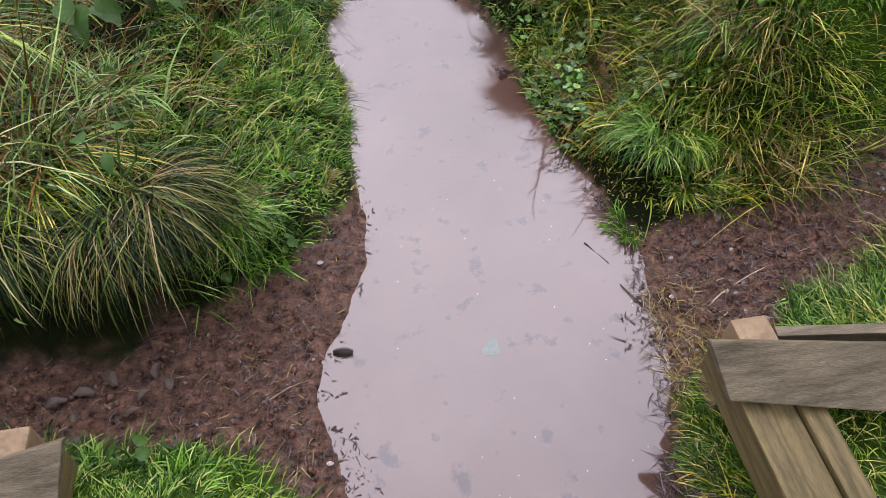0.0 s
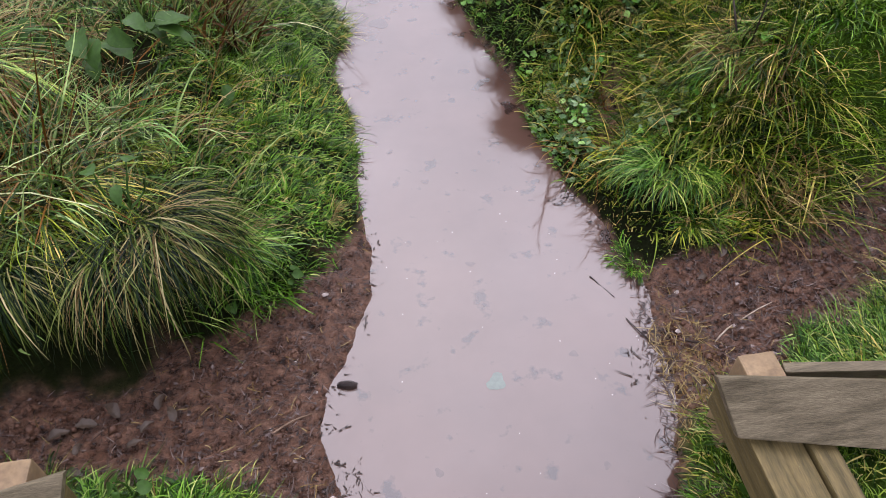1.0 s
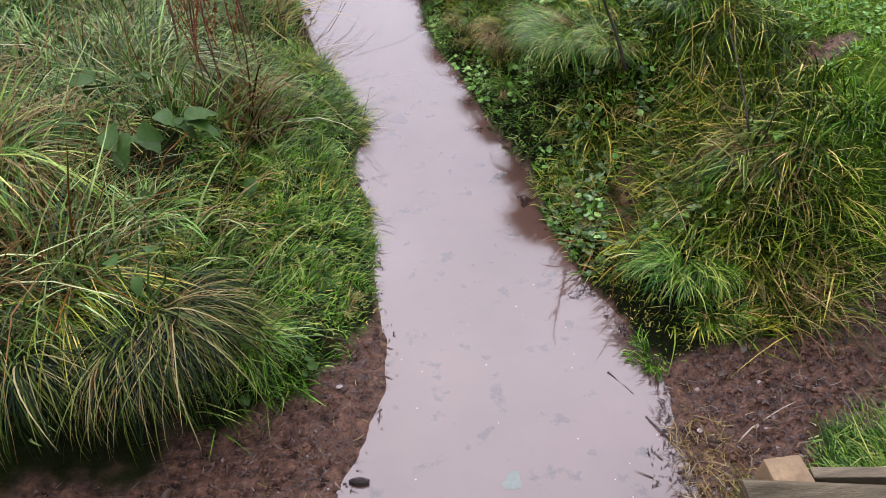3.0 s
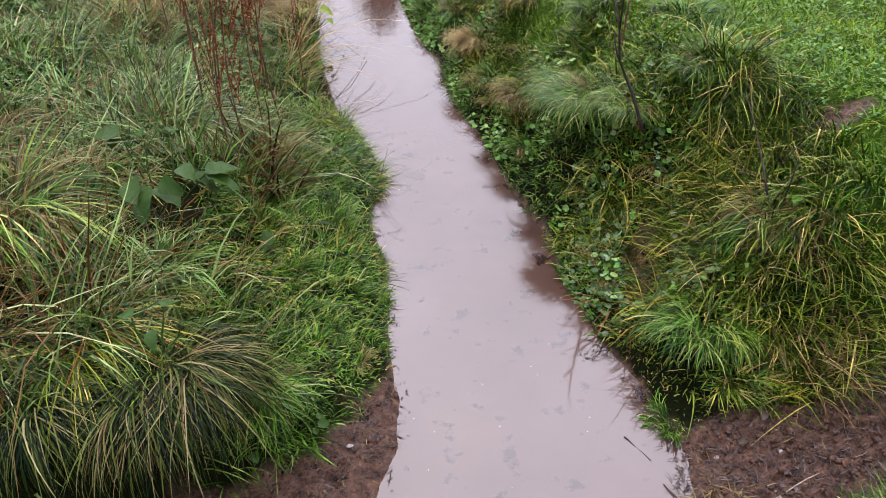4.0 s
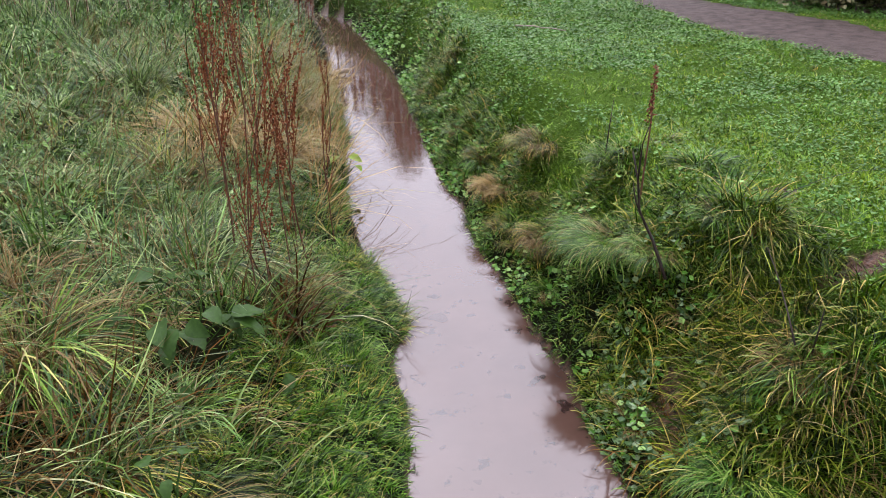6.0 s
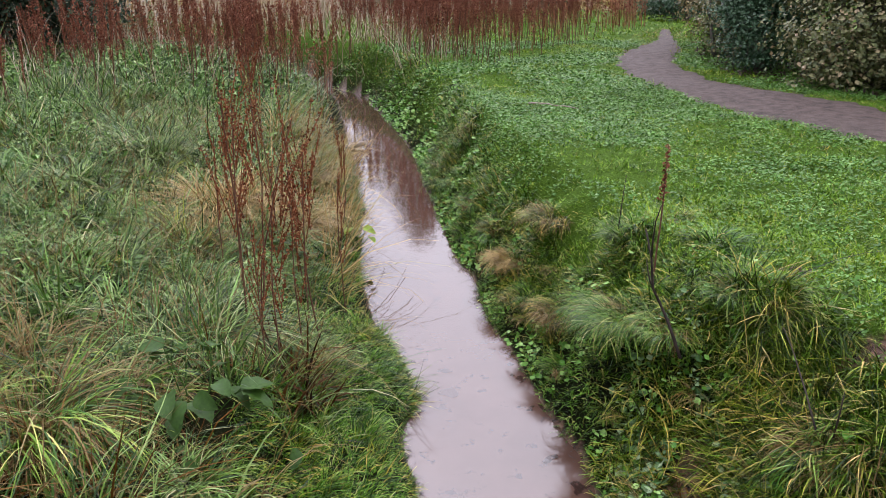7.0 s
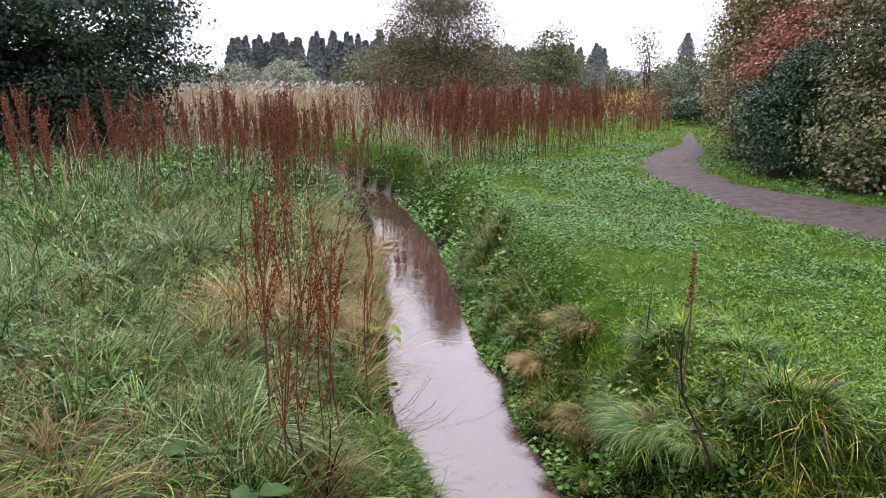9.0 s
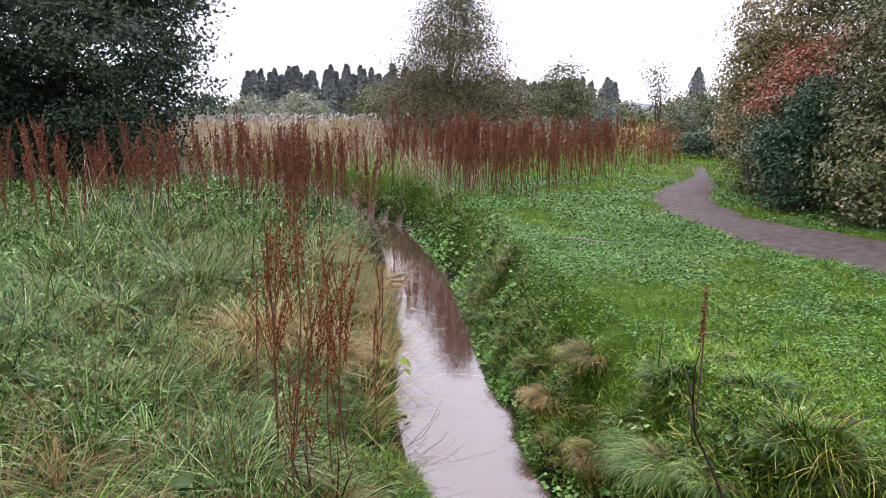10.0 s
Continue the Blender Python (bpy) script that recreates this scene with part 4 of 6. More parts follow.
# ---- tussocks ----
def fountain(n, r, h, w, droop=1.9, segs=7, flow=(0, 0), bend=0.95):
    """Blades springing from a tuft in locks and arching over, more of them downhill (flow)."""
    m = max(6, n // 13)
    la, ld = rng.uniform(0, 2 * np.pi, m), r * 0.5 * np.sqrt(rng.uniform(0, 1, m))
    laz = np.arctan2(np.sin(la) + flow[1], np.cos(la) + flow[0]) + rng.normal(0, 0.7, m)
    ltilt = 0.05 + 0.5 * np.clip(ld / (r * 0.5), 0, 1) * rng.uniform(0.2, 1.2, m)
    lh, lc = rng.uniform(0.45, 1.15, m), rng.uniform(0.75, 1.2, m)
    k = rng.integers(0, m, n)
    p = np.stack([ld[k] * np.cos(la[k]), ld[k] * np.sin(la[k]), -0.02 + 0 * ld[k]], -1) + rng.normal(0, 0.012, (n, 3)) * [1, 1, 0.3]
    return blades(p, h * lh[k] * rng.uniform(0.75, 1.15, n), w * rng.uniform(0.5, 1.25, n), laz[k] + rng.normal(0, 0.4, n), ltilt[k] + np.abs(rng.normal(0, 0.14, n)), droop * lc[k] * rng.uniform(0.85, 1.12, n), segs, bend)


def tussock(x, y, r, h, n, green, dry, label, w=0.007, droop=1.9, flow=None):
    ob = thing("grass_tussock", label, "tussock", "grass tussocks on the banks", at=(x, y, float(height(x, y))))
    if flow is None:
        flow = downhill(np.array([x]), np.array([y]))[0] * 0.9
    g = int(n * (1 - dry))
    bend = 0.62 if droop > 2.4 else 0.9
    if g:
        tagged(part("green_tuft" if green != "golden" else "golden_tuft", mesh_of("green_tuft", *fountain(g, r, h, w, droop, 7, flow, bend)), M[green], ob), kind="stuff")
    if n - g > 3:
        tagged(part("dry_tuft", mesh_of("dry_tuft", *fountain(n - g, r, h * 0.95, w * 0.85, droop * 1.05, 7, flow, bend)), M["straw"], ob), "straw-coloured dead blades", kind="stuff")
    return ob


BIG = "large arching tussock of long green grass with straw tips"
BLEACHED = "tall half-dead tussock of bleached straw-coloured grass"
BANK = "drooping green grass tussock on the stream bank"
BROWN = "tussock of dead tan grass on the bank"
# "blue" tussocks carry the shade under their blades as colour
TUSSOCKS = [
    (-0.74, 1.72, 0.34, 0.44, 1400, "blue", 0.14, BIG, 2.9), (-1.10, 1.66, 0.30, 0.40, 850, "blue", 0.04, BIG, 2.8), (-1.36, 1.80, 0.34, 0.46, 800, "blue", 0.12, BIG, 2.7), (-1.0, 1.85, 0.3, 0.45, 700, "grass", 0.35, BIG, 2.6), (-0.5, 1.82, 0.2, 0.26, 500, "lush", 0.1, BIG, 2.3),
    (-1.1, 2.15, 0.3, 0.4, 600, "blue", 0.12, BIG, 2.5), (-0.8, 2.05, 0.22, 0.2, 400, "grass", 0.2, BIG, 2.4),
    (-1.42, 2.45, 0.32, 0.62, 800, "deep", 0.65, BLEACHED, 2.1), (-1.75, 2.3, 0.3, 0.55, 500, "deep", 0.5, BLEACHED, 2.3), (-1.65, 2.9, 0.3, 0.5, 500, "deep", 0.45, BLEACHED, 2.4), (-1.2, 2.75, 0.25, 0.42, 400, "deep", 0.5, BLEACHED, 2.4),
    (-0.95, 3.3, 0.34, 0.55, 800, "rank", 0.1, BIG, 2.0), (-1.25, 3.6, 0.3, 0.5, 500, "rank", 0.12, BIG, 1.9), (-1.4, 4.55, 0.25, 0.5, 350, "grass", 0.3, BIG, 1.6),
    (-1.42, 5.4, 0.45, 0.66, 1800, "golden", 0.25, BROWN, 2.2), (-0.95, 5.5, 0.36, 0.52, 900, "golden", 0.4, BROWN, 1.9), (-1.0, 6.9, 0.34, 0.6, 450, "grass", 0.65, BROWN, 1.7),
    (-2.55, 5.7, 0.36, 0.5, 500, "rank", 0.05, BIG, 2.0), (-2.25, 6.7, 0.36, 0.65, 500, "rank", 0.04, BIG, 1.5), (-1.3, 7.9, 0.35, 0.6, 400, "grass", 0.7, BROWN, 1.7),
    (1.2, 2.0, 0.26, 0.36, 900, "deep", 0.04, BANK, 2.5), 
    (1.52, 2.25, 0.22, 0.42, 600, "deep", 0.6, BLEACHED, 2.6), (1.0, 1.72, 0.16, 0.13, 500, "lush", 0.0, "small bright green tuft of grass at the mud's edge", 1.2),
    (1.05, 3.3, 0.34, 0.5, 1300, "deep", 0.14, BANK, 2.7), (1.2, 3.05, 0.28, 0.42, 800, "deep", 0.25, BANK, 2.6), (1.05, 3.62, 0.28, 0.45, 800, "lush", 0.15, BANK, 2.6),
    (0.9, 3.9, 0.28, 0.44, 700, "grass", 0.6, BROWN, 2.7), (1.25, 3.95, 0.22, 0.36, 400, "lush", 0.05, BANK, 1.4), (0.98, 4.75, 0.32, 0.46, 900, "grass", 0.5, BROWN, 2.7),
    (0.74, 4.9, 0.26, 0.42, 600, "golden", 0.4, BROWN, 2.7), (1.62, 2.75, 0.14, 0.18, 220, "lush", 0.05, BANK, 1.5), (1.46, 3.0, 0.18, 0.3, 420, "lush", 0.1, BANK, 1.9),
    (0.72, 4.4, 0.22, 0.36, 350, "grass", 0.3, BANK, 2.0), (0.68, 5.5, 0.24, 0.3, 300, "grass", 0.4, BROWN, 2.0), (0.85, 3.6, 0.22, 0.3, 350, "lush", 0.15, BANK, 2.5),
    (-0.62, 0.93, 0.16, 0.09, 420, "lush", 0.03, "low green grass tuft beside the fence post", 1.5), (-0.85, 0.98, 0.14, 0.08, 220, "lush", 0.03, "low green grass tuft beside the fence post", 1.5),
]
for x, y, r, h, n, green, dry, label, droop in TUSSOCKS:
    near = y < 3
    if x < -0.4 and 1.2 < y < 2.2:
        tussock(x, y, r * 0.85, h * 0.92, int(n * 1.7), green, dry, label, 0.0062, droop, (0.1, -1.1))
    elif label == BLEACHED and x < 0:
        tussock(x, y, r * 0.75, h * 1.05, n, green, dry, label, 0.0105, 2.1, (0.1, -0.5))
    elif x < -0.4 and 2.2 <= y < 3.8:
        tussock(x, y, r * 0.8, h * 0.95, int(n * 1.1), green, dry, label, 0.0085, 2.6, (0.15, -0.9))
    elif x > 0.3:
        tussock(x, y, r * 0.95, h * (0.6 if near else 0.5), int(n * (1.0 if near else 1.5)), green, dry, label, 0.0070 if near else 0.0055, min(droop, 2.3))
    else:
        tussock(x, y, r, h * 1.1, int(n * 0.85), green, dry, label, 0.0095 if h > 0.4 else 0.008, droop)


# smaller tufts through the sward, from a few kinds
TUFTS = {g: [mesh_of("green_tuft", *fountain(110, 0.16, 0.26, 0.008, d, 4), mats=(M[g],)) for d in (1.6, 2.2, 2.7)] for g in ("rank", "grass", "lush", "mint")}
DRY = [mesh_of("dry_tuft", *fountain(45, 0.15, 0.25, 0.007, d, 4), mats=(M["straw"],)) for d in (1.8, 2.6)]


def tuft(x, y, kind, dry, size, label):
    ob = thing("grass_tuft", label, "grass tuft", "small tufts of grass", at=(x, y, float(height(x, y))), turn=rng.uniform(0, 360))
    ob.matrix_world = ob.matrix_world @ Matrix.Diagonal((size, size, size * rng.uniform(0.8, 1.15), 1))
    tagged(part("green_tuft", TUFTS[kind][rng.integers(3)], None, ob), kind="stuff")
    if dry:
        tagged(part("dry_tuft", DRY[rng.integers(2)], None, ob), kind="stuff")


def sow(n, x0, x1, y0, y1, keep, kinds, dry, sizes, label):
    done = 0
    while done < n:
        x, y = rng.uniform(x0, x1), rng.uniform(y0, y1)
        if not keep(np.array([x]), np.array([y]))[0]:
            continue
        tuft(x, y, kinds[rng.integers(len(kinds))], rng.uniform() < dry, rng.uniform(*sizes), label)
        done += 1


MEADOW, RIM, TURF = "soft arching grass tuft in the wet meadow", "hanging grass tuft on the stream bank", "short thick grass tuft in the lawn"
sow(34, -2.6, -0.75, 1.9, 5.0, left_ok, ("rank", "grass", "mint", "rank"), 0.4, (0.8, 1.4), MEADOW)
sow(120, -5.5, -0.9, 5.0, 10.0, left_ok, ("mint", "rank", "mint", "grass"), 0.3, (1.0, 1.9), MEADOW)
sow(36, 0.6, 2.2, 1.75, 4.2, lambda x, y: (x - edge_right(y) > 0.12) & (x - edge_right(y) < 1.0) & (mud_at(x, y) < 0.2), ("grass", "lush", "lush", "grass"), 0.4, (0.5, 0.9), RIM)
sow(34, 0.1, 1.4, 4.2, 8.5, lambda x, y: (x - edge_right(y) > 0.12) & (x - edge_right(y) < strip(x, y)), ("grass", "lush", "lush"), 0.35, (0.6, 1.0), RIM)
sow(30, 1.6, 4.0, 2.6, 8.0, lawn_ok, ("lush", "grass"), 0.0, (0.25, 0.45), TURF)
sow(16, -0.55, -0.1, 1.95, 4.2, ledge_ok, ("lush", "grass"), 0.2, (0.3, 0.5), "low tuft of grass on the ledge by the water")


# ---- docks gone to seed ----
def spike_geo(a, b, n, r, size):
    """Seed clusters packed along a branch."""
    s = rng.uniform(0.08, 1, n)
    p = np.asarray(a) + (np.asarray(b) - a) * s[:, None] + rng.normal(0, 1, (n, 3)) * r * (1.1 - 0.7 * s[:, None])
    return leaves(p, size * rng.uniform(0.6, 1.3, n), None, 0.9, 2.0)


def dock_meshes(h, branches, seeds, bushy, full=1.0):
    top = np.array([rng.normal(0, 0.04), rng.normal(0, 0.04), h])
    main = bent((0, 0, -0.03), top, 0.03, 7)
    wood, heads = [tube(main, np.linspace(0.006, 0.002, 7), 5)], [mesh_of("seed_head", *join(tube([main[4], top], (0.003, 0.0015), 5), spike_geo(main[4], top, seeds, 0.007 * full, 0.014 * full)))]
    for _ in range(branches):
        s = rng.uniform(0.35, 0.85)
        a = main[0] + (top - main[0]) * s
        az, ln = rng.uniform(0, 2 * np.pi), h * rng.uniform(0.16, 0.36)
        b = a + np.array([math.cos(az) * ln * bushy, math.sin(az) * ln * bushy, ln])
        heads.append(mesh_of("seed_head", *join(tube([a, b], (0.003, 0.0015), 5), spike_geo(a, b, seeds, 0.006 * full, 0.013 * full))))
    return mesh_of("stem", *join(*wood)), heads


def dock(x, y, meshes, turn, size, label, group, tilt=0.0, seed="dock"):
    ob = thing("dock_plant", label, "dock plant", group, at=(x, y, float(height(x, y))), turn=turn)
    ob.matrix_world = ob.matrix_world @ pose(0, 0, 0, tilt, 0, 0) @ Matrix.Scale(size, 4)
    part("stem", meshes[0], M["dock_stem"], ob)
    for head in meshes[1]:
        part("seed_head", head, M[seed], ob)
    return ob


DOCKS = [dock_meshes(1.2, nb, 52, bu) for nb, bu in ((7, 0.25), (9, 0.3), (6, 0.2), (8, 0.35), (5, 0.25), (10, 0.3))]
FULL = [dock_meshes(1.2, nb, 60, bu, 1.3) for nb, bu in ((8, 0.14), (10, 0.2), (7, 0.1), (9, 0.24), (6, 0.12), (11, 0.18))]
DOCK = "dead dock plant with rust-brown seed spikes"
# a loose clump beside the stream
for x, y, size, v in ((-0.62, 3.15, 0.85, 0), (-0.68, 3.08, 0.7, 5), (-0.78, 3.45, 0.95, 4), (-0.42, 4.4, 0.75, 2), (-1.02, 4.5, 0.9, 4), (-0.72, 3.28, 1.0, 1), (-0.55, 3.4, 0.8, 2), (-0.85, 3.5, 1.05, 3), (-0.5, 3.75, 0.95, 4), (-0.95, 3.9, 0.95, 5), (-0.62, 4.1, 1.0, 1), (-1.15, 4.3, 0.7, 2), (-0.7, 4.6, 0.9, 0), (-0.9, 4.9, 1.0, 3), (-0.55, 5.4, 0.8, 4), (-1.25, 6.3, 1.1, 5)):
    dock(x, y, DOCKS[v], rng.uniform(0, 360), size, DOCK + " beside the stream", "docks beside the stream", rng.normal(0, 5), "near_dock")
for x, y, size, v in ((-4.55, 8.45, 1.15, 1), (-4.42, 8.5, 1.0, 5), (-4.65, 8.6, 1.1, 3), (-4.5, 8.7, 0.95, 1), (-5.0, 8.9, 1.0, 5), (-3.85, 9.65, 1.15, 3), (-3.72, 9.75, 1.05, 1), (-3.95, 9.85, 1.0, 5), (-3.3, 10.2, 1.05, 1)):
    dock(x, y, FULL[v], rng.uniform(0, 360), size, "bushy dead dock with dense red-brown seed spikes", "docks across the meadow", rng.normal(0, 4))
# the belt across the meadow
BELT = []
while len(BELT) < 240:
    x, y = rng.uniform(-7.5, 4.5), rng.uniform(7.6, 17.5)
    front = np.interp(x, [-7.5, -5.1, -4.5, -3.8, -3.0, -1.9, -1.2, -1.1, -0.4, 0.3, 2.0, 3.2, 4.5], [8.5, 8.6, 8.2, 9.6, 10.4, 10.6, 10.4, 15.5, 14.8, 11.8, 11.8, 14.5, 17.0])
    near = y - front
    if near < 0 or (edge_left(y) < x + 0.15 and x - 0.15 < edge_right(y)) or rng.uniform() > (0.3 if x < -3.2 else 1.0) * math.exp(-near / 4.5) * min(1, max(0.05, 0.5 + 1.6 * float(fbm(x, y, 0.8, 3, 9)))):
        continue
    BELT.append((x, y))
for x, y in BELT:
    dock(x, y, FULL[rng.integers(6)], rng.uniform(0, 360), rng.uniform(0.95, 1.3) if -3.6 < x < -1.0 else rng.uniform(0.75, 1.2), DOCK + " in the meadow belt", "docks across the meadow", rng.normal(0, 4))


def far_docks(n, x0, x1, y0, y1, keep):
    geos = []
    p = scatter(n, x0, x1, y0, y1, keep)
    for q in p:
        h = rng.uniform(0.7, 1.35)
        top = q + [rng.normal(0, 0.05), rng.normal(0, 0.05), h]
        geos.append(spike_geo(q + [0, 0, h * 0.3], top, 34, 0.028, 0.04))
        geos.append(blades(np.repeat(q[None], 3, 0) + rng.normal(0, 0.03, (3, 3)) * [1, 1, 0], h * 0.9, 0.012, rng.uniform(0, 6, 3), 0.04, 0.1, 1))
    return join(*geos)


stuff("dock_belt", far_docks(2400, -9, 9.5, 11, 27, lambda x, y: on_land(x, y) & thick(x, y, 3, 7, -0.3, 0.5) & (y > np.interp(x, [-9, -3, -1.2, -1.0, 0.3, 2.0, 3.2, 4.5, 6.8, 9.5], [12, 12, 12, 17, 13, 13, 15.5, 17.6, 21.0, 30])) & (y < np.interp(x, [-9, 0, 9], [19, 23, 27]))), M["dock"], "dense distant belt of rust-brown seeding docks", "dock plants")


sward("belt_straw", M["reed"], "bleached grass stems between the docks", [
    (-7.5, 1.0, 8.5, 17.0, 18, 0.7, 0.009, 3, 0.2),
    (-9.0, 1.0, 15.0, 27.0, 16, 0.7, 0.018, 2, 0.2)], lambda x, y: on_land(x, y) & (y > np.interp(x, [-7.5, -4.5, -1.2, -1.1, 0.3, 2.0, 4.5, 6.8], [8.5, 8.2, 10.4, 15.5, 11.8, 11.8, 17.0, 22.0])))


# ---- reed bed, pale field ----
def reed_bed():
    p = scatter(5200, -17, 4, 21, 46, lambda x, y: y > np.interp(x, [-17, -3, 4], [20, 23, 30]))
    n = len(p)
    h = rng.uniform(1.0, 1.45, n)
    az = rng.normal(0.4, 0.6, n)
    stems = blades(p, h, 0.03, az, rng.uniform(0, 0.15, n), rng.uniform(0, 0.4, n), 2)
    some = rng.uniform(0, 1, n) < np.where(p[:, 0] < -4, 0.5, 0.12)
    t = p[some] + np.c_[np.zeros((some.sum(), 2)), h[some] * 0.96]
    plumes = [blades(t + rng.normal(0, 0.03, t.shape), rng.uniform(0.12, 0.24, len(t)), 0.05, az[some], 0.5, 1.3, 2) for _ in range(2)]
    stuff("reed_stems", stems, M["reed"], "dry buff reed stems in a distant bed", "reeds")
    stuff("reed_plumes", join(*plumes), M["plume"], "white fluffy reed plumes", "reeds")


reed_bed()
sward("far_field", M["golden"], "pale buff grass of the far field", [(-60, 60, 30, 110, 8, 0.6, 0.2, 1, 0.5)], lambda x, y: (x < 12 + 0.1 * y) | (x > 22))


# ---- trees and shrubs ----
def crown_points(n, blobs, clump, per):
    """Leaf places bunched in clumps on the outside of a few overlapping blobs."""
    bl = np.array(blobs, float)
    area = bl[:, 3] * bl[:, 4]
    which = rng.choice(len(bl), n // per + 1, p=area / area.sum())
    d = rng.normal(0, 1, (len(which), 3))
    d /= np.linalg.norm(d, axis=1, keepdims=True)
    rr = rng.uniform(0.55, 1.0, (len(which), 1)) ** 0.6 * rng.uniform(0.85, 1.12, (len(which), 1))
    b = bl[which]
    bulge = np.array([noise.noise(Vector(v * 2.3 + w)) for v, w in zip(d, b[:, :3] * 3.1)])
    rr = rr * (0.92 + 0.55 * bulge)[:, None]
    c = b[:, :3] + d * rr * np.stack([b[:, 3], b[:, 3], b[:, 4]], -1)
    p = np.repeat(c, per, 0) + rng.normal(0, clump, (len(c) * per, 3)) * [1, 1, 0.5]
    nrm = np.repeat(d * [0.8, 0.8, 0.4] + [0, 0, 0.8], per, 0)
    return p, nrm, c


def tree(name, label, category, x, y, blobs, n, size, mat, trunk=(0.12, 1.0), stems=1, clump=0.18, per=14, limbs=16, group="", ratio=0.6, z=None, limb_r=0.02):
    z = float(height(x, y)) if z is None else z
    ob = thing(name, label, category, group, at=(x, y, z))
    p, nrm, c = crown_points(n, blobs, clump, per)
    ok = p[:, 2] > 0.05
    wood = []
    for s in range(stems):
        off = rng.normal(0, trunk[0] * 1.5, 2) if stems > 1 else np.zeros(2)
        b = blobs[s % len(blobs)]
        tip = np.array([b[0] + off[0] * 3, b[1] + off[1] * 3, b[2] + b[4] * 0.6])
        wood.append(tube(bent((off[0], off[1], -0.1), tip, 0.04, 8), np.linspace(trunk[0], trunk[0] * 0.15, 8), 8))
    for q in c[rng.choice(len(c), min(limbs, len(c)), False)]:
        s = rng.uniform(0.15, 0.6)
        a = np.array([q[0] * 0.12, q[1] * 0.12, q[2] * s])
        wood.append(tube(bent(a, q, 0.08, 6), np.linspace(limb_r, 0.004, 6), 5))
    part("trunk", mesh_of("trunk", *join(*wood), smooth=True), M["bark"], ob)
    part("crown", mesh_of("crown", *leaves(p[ok], size * rng.uniform(0.6, 1.3, ok.sum()), nrm[ok], ratio, 0.6)), M[mat], ob)
    return ob


tree("oak_tree", "large dark green broad-leaved tree beside the meadow", "tree", -8.7, 16.5,
     [(0, 0, 3.4, 3.3, 2.6), (1.6, -0.6, 2.4, 2.3, 1.9), (-2.2, -0.5, 3.0, 2.6, 2.4), (0.5, 0.3, 5.6, 2.6, 2.2), (2.4, 0, 4.6, 1.7, 1.5), (-1, -1, 1.4, 2.6, 1.2), (1.8, -1.2, 1.0, 1.6, 0.9), (-3.5, 0, 1.6, 2, 1.4)], 120000, 0.105, "dark_leaf", (0.22, 1), 3, 0.24, 60, 90)
tree("oak_tree", "dark green tree deeper in the thicket", "tree", -14.5, 18, [(0, 0, 3.2, 3.5, 3), (2, -1, 2, 2.5, 1.8), (-2, 0, 4, 3, 2.5)], 26000, 0.14, "dark_leaf", (0.2, 1), 2, 0.35, 50, 20)
tree("birch_tree", "tall airy many-stemmed tree with thin autumn leaves", "tree", 0.4, 31,
     [(0, 0, 1.2, 3.1, 1.3), (-1.4, 0, 1.9, 2.0, 1.5), (1.5, 0, 1.9, 2.0, 1.5), (0, 0, 3.4, 2.4, 1.6), (0.1, 0, 5.0, 1.8, 1.5), (0.2, 0, 6.6, 1.0, 1.3), (0.3, 0, 7.7, 0.45, 0.9)], 78000, 0.09, "sparse_leaf", (0.05, 1), 9, 0.32, 9, 170, "", 0.6, None, 0.016)
tree("round_tree", "rounded olive-green tree across the field", "tree", 6.4, 40, [(0, 0, 2.0, 1.8, 1.8), (0.9, 0, 1.8, 1.5, 1.5), (-0.8, 0, 1.7, 1.5, 1.5), (0.1, 0, 3.3, 1.2, 1.0)], 14000, 0.12, "olive_leaf", (0.12, 1), 2, 0.2, 14, 16)
tree("dark_shrub", "dense dark evergreen shrub", "shrub", 6.4, 33, [(0, 0, 0.8, 1.0, 0.7), (0.7, 0, 0.7, 0.8, 0.6), (-0.5, 0, 0.5, 0.7, 0.5)], 2600, 0.13, "dark_leaf", (0.05, 1), 2, 0.15, 12, 8)
tree("pale_shrub", "pale feathery shrub with yellowing leaves", "shrub", 4.2, 31, [(0, 0, 0.7, 1.1, 0.7), (1.0, 0, 0.6, 0.8, 0.6)], 1800, 0.10, "willow_leaf", (0.03, 1), 3, 0.2, 10, 12)
tree("tall_birch", "slender half-bare birch beyond the hedge", "tree", 12.4, 42, [(0, 0, 2.6, 0.8, 1.0), (-0.3, 0, 3.6, 0.7, 0.7), (0.4, 0, 1.6, 0.9, 0.8)], 1000, 0.14, "sparse_leaf", (0.06, 1), 2, 0.25, 8, 30)
tree("round_tree", "grey-green shrubby tree at the field's edge", "tree", -5.2, 60, [(0, 0, 2, 2.4, 1.8)], 2200, 0.28, "olive_leaf", (0.1, 1), 1, 0.35, 10, 6)
for x, y, r, h in ((-17.2, 92, 2.7, 2.5), (-23.5, 90, 2.6, 2.0), (-27.5, 88, 3.0, 2.1), (-20.5, 98, 2.2, 1.9)):
    tree("willow_tree", "rounded pale grey-green willow in front of the wood", "tree", x, y, [(0, 0, h * 0.9, r, h * 0.95), (r * 0.5, 0, h * 0.7, r * 0.7, h * 0.7), (-r * 0.5, 0, h * 0.7, r * 0.7, h * 0.7)], 2400, 0.35, "willow_leaf", (0.15, 1), 1, 0.4, 10, 5, "willows before the wood")
